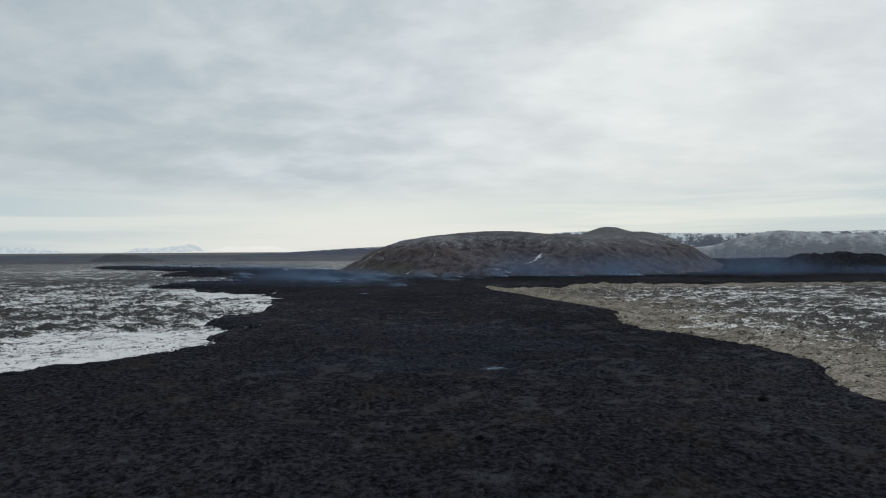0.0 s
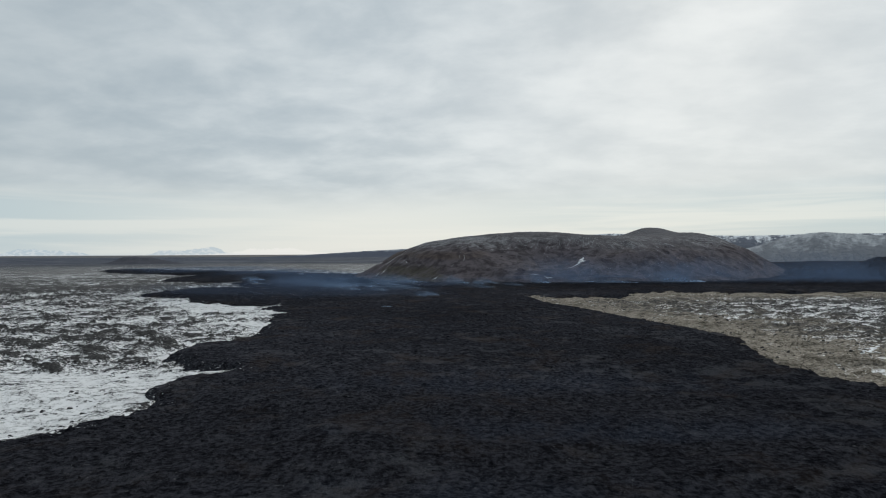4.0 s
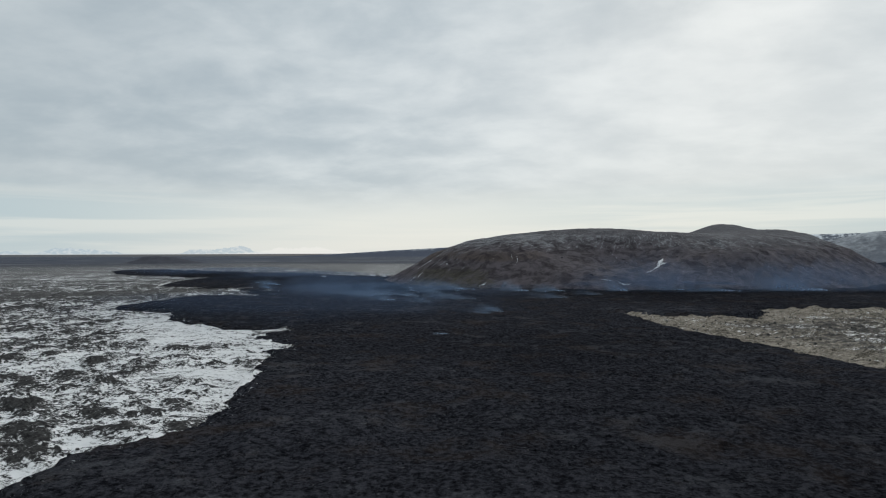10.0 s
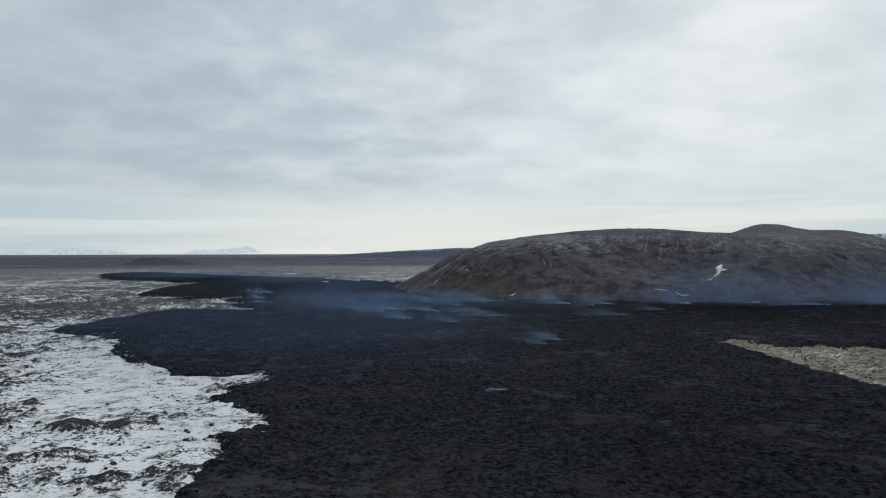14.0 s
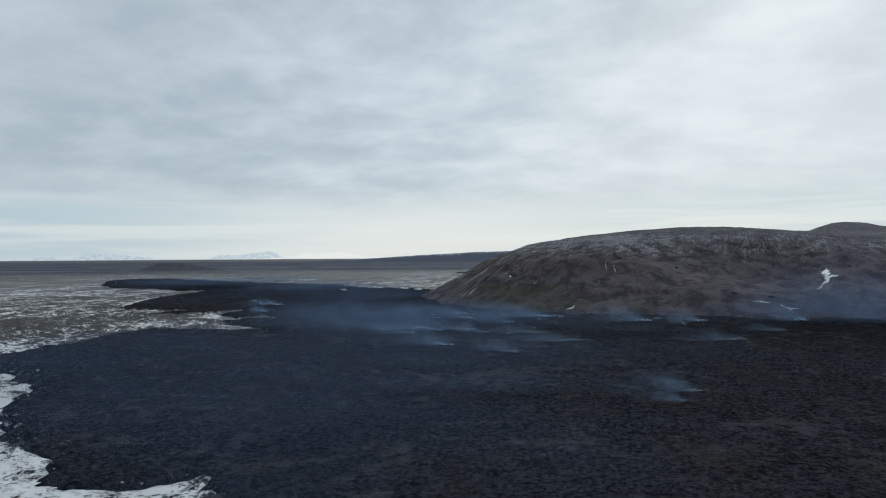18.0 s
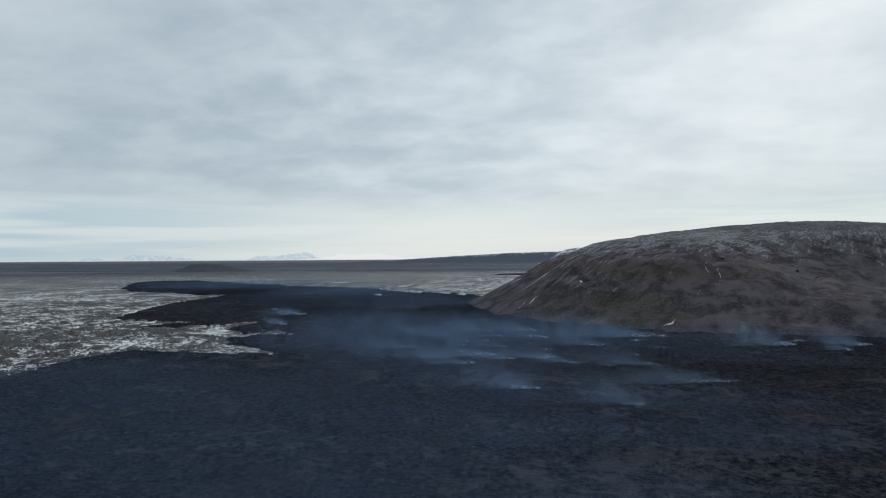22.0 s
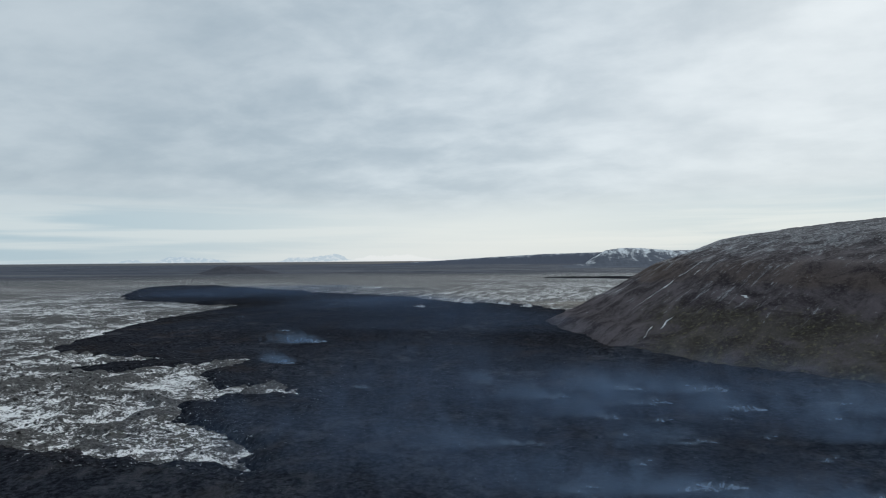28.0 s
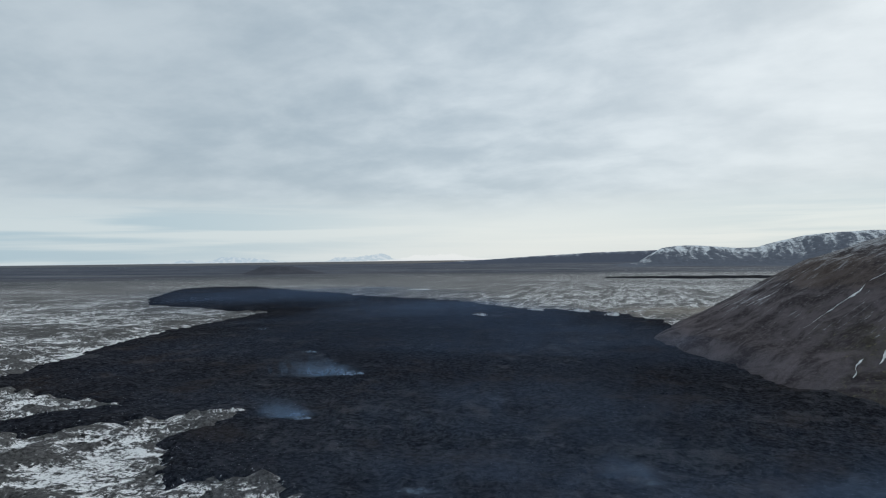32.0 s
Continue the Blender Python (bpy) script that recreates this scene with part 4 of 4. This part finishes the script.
def rubble():
    rng = np.random.default_rng(5)
    y = rng.uniform(46, 540, 80000)
    x = -0.25 * y + rng.uniform(-92, 92, y.size)
    z, d = lava_height(x, y)
    clump = fbm(x, y, 7, 3, 151)
    size = 0.05 + 0.14 * rng.random(y.size) ** 4 + 0.06 * np.clip(clump, 0, 1)
    ok = d > -0.5
    strew("rubble", x[ok], y[ok], z[ok] - 0.2 * size[ok], size[ok], LAVA, lava_field, 7)
    # single large slabs and blocks along the flight
    meshes = []
    for k in range(7):
        v, f = clinker(200 + k)
        meshes.append(mesh_of("lava_block", v, f, LAVA, shade=False))
    y = rng.uniform(55, 520, 900)
    x = -0.26 * y + rng.uniform(-60, 60, y.size)
    z, d = lava_height(x, y)
    count = 0
    for px, py, pz, pd in zip(x, y, z, d):
        if pd < 2 or count == 290:
            continue
        count += 1
        ob = new("lava_block", meshes[count % 7])
        ob.parent = lava_field
        s = 0.16 + 0.30 * rng.random() ** 2
        ob.matrix_local = pose(px, py, pz + 0.05 * s, rng.uniform(-25, 25), rng.uniform(-25, 25), rng.uniform(0, 360)) @ Matrix.Diagonal((s * 1.3, s, s * 0.8, 1))


def field_stones():
    rng = np.random.default_rng(6)
    y = rng.uniform(60, 560, 60000)
    x = np.where(rng.random(y.size) < 0.72, rng.uniform(-235, -40, y.size), rng.uniform(15, 130, y.size))
    d = inside_by(x, y, LAVA_OUTLINE)
    z, snow = field_height(x, y)[:2]
    ok = (d < -0.5) & (rng.random(y.size) < smooth(snow + 0.5 * fbm(x, y, 8, 3, 153), 0.8, 0.3))
    size = 0.07 + 0.30 * rng.random(y.size) ** 4
    strew("field_stones", x[ok], y[ok], z[ok] - 0.15 * size[ok], size[ok], FIELD, ground, 17)


# ---------------------------------------------------------------- smoke
def veil_part(name, verts, material, dense, edge, run, rise, own, parent, label=""):
    """One sheet of smoke as a part: verts (rows, columns, 3) about the place where its thing stands."""
    n, m = verts.shape[:2]
    idx = np.arange(n * m).reshape(n, m)
    faces = np.stack([idx[:-1, :-1], idx[:-1, 1:], idx[1:, 1:], idx[1:, :-1]], -1).reshape(-1, 4)
    ob = new(name, mesh_of(name, verts.reshape(-1, 3), faces, material, {"dense": dense.ravel(), "edge": edge.ravel(), "run": run.ravel(), "rise": rise.ravel(), "own": np.full(n * m, own)}))
    ob.parent = parent
    return tagged(ob, label)


def smoke_source(x, y, name, label, category="smoke", group="smoke over the lava"):
    root = new(name)
    px, py = np.array([float(x)]), np.array([float(y)])
    root.matrix_world = pose(x, y, float(max(lava_height(px, py)[0][0], field_height(px, py)[0][0])))
    return tagged(root, label, category, group=group)


def plume(x, y, long, tall, dense, seed, wind=(-0.95, -0.30), haze=1.0):
    """Smoke from one crack, blown west along the ground: bright ragged wisps low down, a fainter curtain leaning away behind."""
    rng = np.random.default_rng(seed)
    root = smoke_source(x, y, "smoke_plume", "pale blue smoke blown low from a hot crack in the lava")
    wx, wy = wind
    u, v = np.meshgrid(np.linspace(0, 1, 30), np.linspace(0, 1, 10))
    for k in range(2):
        span, back, lift = long * (1.0, 0.62)[k], (0.0, -0.7)[k] * rng.uniform(0.6, 1.6), (0.0, 0.12)[k]
        start = (0.0, 0.22)[k] * long
        top = tall * rng.uniform(0.36, 0.55) * (0.16 + 0.84 * smooth(u, 0, 0.35)) * (1 - 0.25 * u)
        run = start + span * u
        sway = fbm(run + seed, v * 2 + k, 4.0, 3, seed + k) * 0.35
        verts = np.stack([wx * run - wy * (back + sway), wy * run + wx * (back + sway) * -1, -0.12 + top * v + lift * tall * u], -1)
        edge = smooth(u, 0.0, 0.12) * (1 - u) ** 0.8 * smooth(v, 0, 0.14) * smooth(v, 1.0, 0.25)
        veil_part("wisp", verts, WISP, dense * (0.9, 0.7)[k] * smooth(edge, 0.0, 0.45), edge, run, top * v, seed * 1.7 + 9.0 * k, root)
    for k in range(2 if haze > 0 else 0):
        span, back = long * rng.uniform(1.7, 2.6), rng.uniform(-1.5, 2.5)
        top = tall * rng.uniform(1.4, 2.2) * (0.30 + 0.70 * smooth(u, 0, 0.5))
        run = span * u + 0.55 * top * v * (0.4 + u)
        sway = fbm(run + seed, v * 3 + k, 6.0, 3, seed + 30 + k) * 0.8
        verts = np.stack([wx * run - wy * (back + sway), wy * run - wx * (back + sway), -0.1 + top * v + 0.18 * tall * u * u], -1)
        edge = smooth(u, -0.05, 0.30) * smooth(u, 1.0, 0.30) * smooth(v, -0.3, 0.15) * smooth(v, 1.0, 0.10)
        veil_part("curtain", verts, CURTAIN, dense * haze * 0.40 * edge, edge, run, top * v, seed * 2.3 + 5.0 * k, root, "fainter blue curtain of smoke")
    return root


def haze(x, y, long, tall, deep, dense, seed, sheets=3):
    """A soft patch of haze over the flow: wide veils one behind another."""
    rng = np.random.default_rng(seed)
    root = smoke_source(x, y, "smoke_haze", "wide soft patch of thin blue smoke over the lava")
    u, v = np.meshgrid(np.linspace(-1, 1, 34), np.linspace(0, 1, 12))
    for k in range(sheets):
        back = deep * ((k + 0.5) / sheets - 0.5) + rng.uniform(-2, 2)
        run = long * 0.5 * (u + rng.uniform(-0.25, 0.25))
        top = tall * rng.uniform(0.8, 1.15) * (1 - 0.3 * u * u)
        bend = fbm(run + seed, v + k, 30, 3, seed + k) * 3.0
        verts = np.stack([run, back + bend + 0.35 * top * v, 0.1 + top * v], -1)
        edge = (1 - u * u) ** 1.4 * smooth(v, -0.25, 0.22) * smooth(v, 1.0, 0.12)
        veil_part("veil", verts, HAZE, 0.62 * dense * edge, edge, run + x, top * v, seed * 1.3 + 4.0 * k, root)
    return root


def bank(x, y, rx, ry, dense, seed):
    """A low bank of smoke hanging a few metres over the flow, uneven and thinning out to its rim."""
    root = smoke_source(x, y, "smoke_bank", "low thin bank of blue smoke hanging over the lava")
    u, v = np.meshgrid(np.linspace(-1, 1, 41), np.linspace(-1, 1, 31))
    px, py = x + rx * u, y + ry * v
    r = np.hypot(u, v) + 0.25 * fbm(px, py, 40, 3, seed)
    pz = 2.8 + fbm(px, py, 55, 3, seed + 1) * 1.0 + 1.5 * smooth(r, 1, 0)
    edge = smooth(r, 1.0, 0.2) * smooth(np.maximum(np.abs(u), np.abs(v)), 1.0, 0.85)
    veil_part("sheet", np.stack([rx * u, ry * v, pz], -1), BANK, dense * edge, edge, px, py, float(seed), root)
    return root


def smoke():
    # hot cracks: place, length of the drift, height, density
    cracks = [(-28.5, 438.5, 22, 5, 1.0), (-2, 426, 14, 5, 0.85), (6, 418, 6, 2.5, 0.7), (-63, 446, 12, 5, 0.7), (-76, 448, 10, 4, 0.65), (-87, 443, 12, 4, 0.6), (-57, 404, 13, 4, 0.75),
              (-70, 404, 15, 4, 0.85), (-61, 371.5, 9, 4, 0.95), (-37, 398, 12, 4, 0.5), (-45, 364, 9, 3.5, 0.5), (-60, 437, 12, 4, 0.8), (-72, 440, 13, 4.5, 0.7), (-70, 420, 10, 3, 0.6),
              (-67, 399, 8, 3, 0.7), (-74, 393, 9, 3, 0.7), (-55, 399.5, 6, 3.5, 0.7), (-81, 431, 7, 4, 0.6), (-101, 452, 6, 2.5, 0.45), (48.6, 433.6, 10, 5, 1.4), (16, 430, 12, 4, 0.85),
              (101, 428, 26, 4, 1.1), (146, 436, 30, 6, 1.6), (75, 431, 14, 3.5, 0.9), (29, 403, 10, 3, 0.45), (-27, 382, 16, 3, 0.5), (11, 384, 12, 3, 0.45), (-17.8, 323, 6, 2.2, 0.7),
              (-20.5, 316, 6, 2.0, 0.5), (-17, 331, 7, 2.0, 0.4), (-44, 425, 15, 4, 0.6), (-90, 415, 12, 4, 0.45)]
    for k, (x, y, long, tall, dense) in enumerate(cracks):
        plume(x, y, long, tall, dense, 300 + 5 * k)
    for k, (x, y, long, tall, dense) in enumerate([(-152, 496, 11, 3.2, 1.2), (-147.5, 466, 6, 2.6, 1.2)]):
        plume(x, y, long, tall, dense, 520 + 5 * k, (-0.86, -0.5), 1.3)
    # short bright wisps with no drift behind them
    rng = np.random.default_rng(9)
    for k, (x, y) in enumerate([(-32.5, 268, ), (10.8, 97), (-122, 444), (-53, 399), (-66, 433), (-48, 440), (-80, 421), (-36, 431), (-58, 416), (-40, 411), (2, 433), (62, 430), (120, 431), (-50, 380), (-175, 520), (-215, 560), (-62, 425), (-74, 430), (-84, 402), (-92, 432), (-52, 432), (-33, 420), (-24, 415), (-68, 452), (-47, 395), (-78, 411)]):
        plume(x, y, rng.uniform(4, 8), rng.uniform(1.6, 2.8), rng.uniform(0.55, 0.85), 620 + 5 * k, haze=0.0)
    # haze: place, length, height, depth, density
    for k, (x, y, long, tall, deep, dense) in enumerate([(-100, 414, 90, 14, 44, 0.34), (-76, 432, 90, 12, 26, 0.34), (-80, 385, 90, 12, 36, 0.29), (-30, 410, 80, 9, 36, 0.16), (-112, 462, 80, 11, 40, 0.24), (-45, 340, 110, 7, 60, 0.22),
                                                         (60, 427, 110, 26, 26, 0.42), (125, 424, 150, 28, 24, 0.46), (220, 424, 160, 30, 30, 0.48), (-120, 540, 110, 9, 60, 0.26), (-185, 630, 150, 9, 80, 0.36), (-290, 710, 200, 10, 110, 0.30),
                                                         (330, 450, 160, 13, 50, 0.30), (5, 110, 100, 5, 60, 0.09)]):
        haze(x, y, long, tall, deep, dense, 1100 + 6 * k)
    for k, (x, y, long, tall) in enumerate([(-118, 640, 12, 3.4), (-107, 624, 8, 3.2), (-155, 616, 9, 2.2), (-137, 640, 10, 2.2)] ):
        root = smoke_source(x, y, "steam_plume", "small white puff of steam at the lava's rim", group="steam at the rim")
        u, v = np.meshgrid(np.linspace(0, 1, 20), np.linspace(0, 1, 8))
        for n in range(2):
            top = tall * (0.6 + 0.4 * smooth(u, 0, 0.4)) * (1.0, 0.7)[n]
            run = long * (u + 0.15 * n)
            edge = smooth(u, 0, 0.2) * smooth(u, 1, 0.5) * smooth(v, 0, 0.15) * smooth(v, 1, 0.3)
            veil_part("puff", np.stack([-run, 0.5 * n + 0.1 * run, top * v - 0.3], -1), STEAM, 0.8 * edge, edge, run, top * v, 17.0 * k + 3 * n, root)
    # low banks where the smoke gathers
    for k, (x, y, rx, ry, dense) in enumerate([(60, 425, 120, 30, 0.30), (-290, 690, 160, 150, 0.32), (-165, 585, 85, 75, 0.26), (190, 405, 90, 34, 0.35), (330, 520, 170, 110, 0.45), (-75, 420, 85, 50, 0.05), (-92, 330, 100, 85, 0.22), (-110, 440, 80, 60, 0.05), (-150, 520, 85, 80, 0.14)]):
        bank(x, y, rx, ry, dense, 540 + 5 * k)


def outcrops():
    """Dark knuckles of rock standing out of the slope, each a part of the hill."""
    rng = np.random.default_rng(12)
    for cx, cy in ((20, 487), (25, 485), (58, 496), (-2, 490), (86, 484), (32, 457), (44, 454), (98, 470)):
        v, f = clinker(int(rng.integers(400, 900)))
        w, g = clinker(int(rng.integers(400, 900)))
        me = mesh_of("outcrop", np.concatenate([v, w * 0.7 + (1.1, 0.3, -0.1)]), np.concatenate([f, g + len(v)]), LAVA, shade=False)
        ob = new("outcrop", me)
        ob.parent = hill
        z = float(hill_height(np.array([float(cx)]), np.array([float(cy)]))[0][0])
        size = rng.uniform(0.3, 0.6)
        ob.matrix_local = pose(cx, cy, z + 0.1, 0, rng.uniform(-15, 15), rng.uniform(0, 360)) @ Matrix.Diagonal((size * 1.4, size, size * 0.8, 1))
        tagged(ob, "dark outcrop of bare rock")


outcrops()
rubble()
field_stones()
smoke()
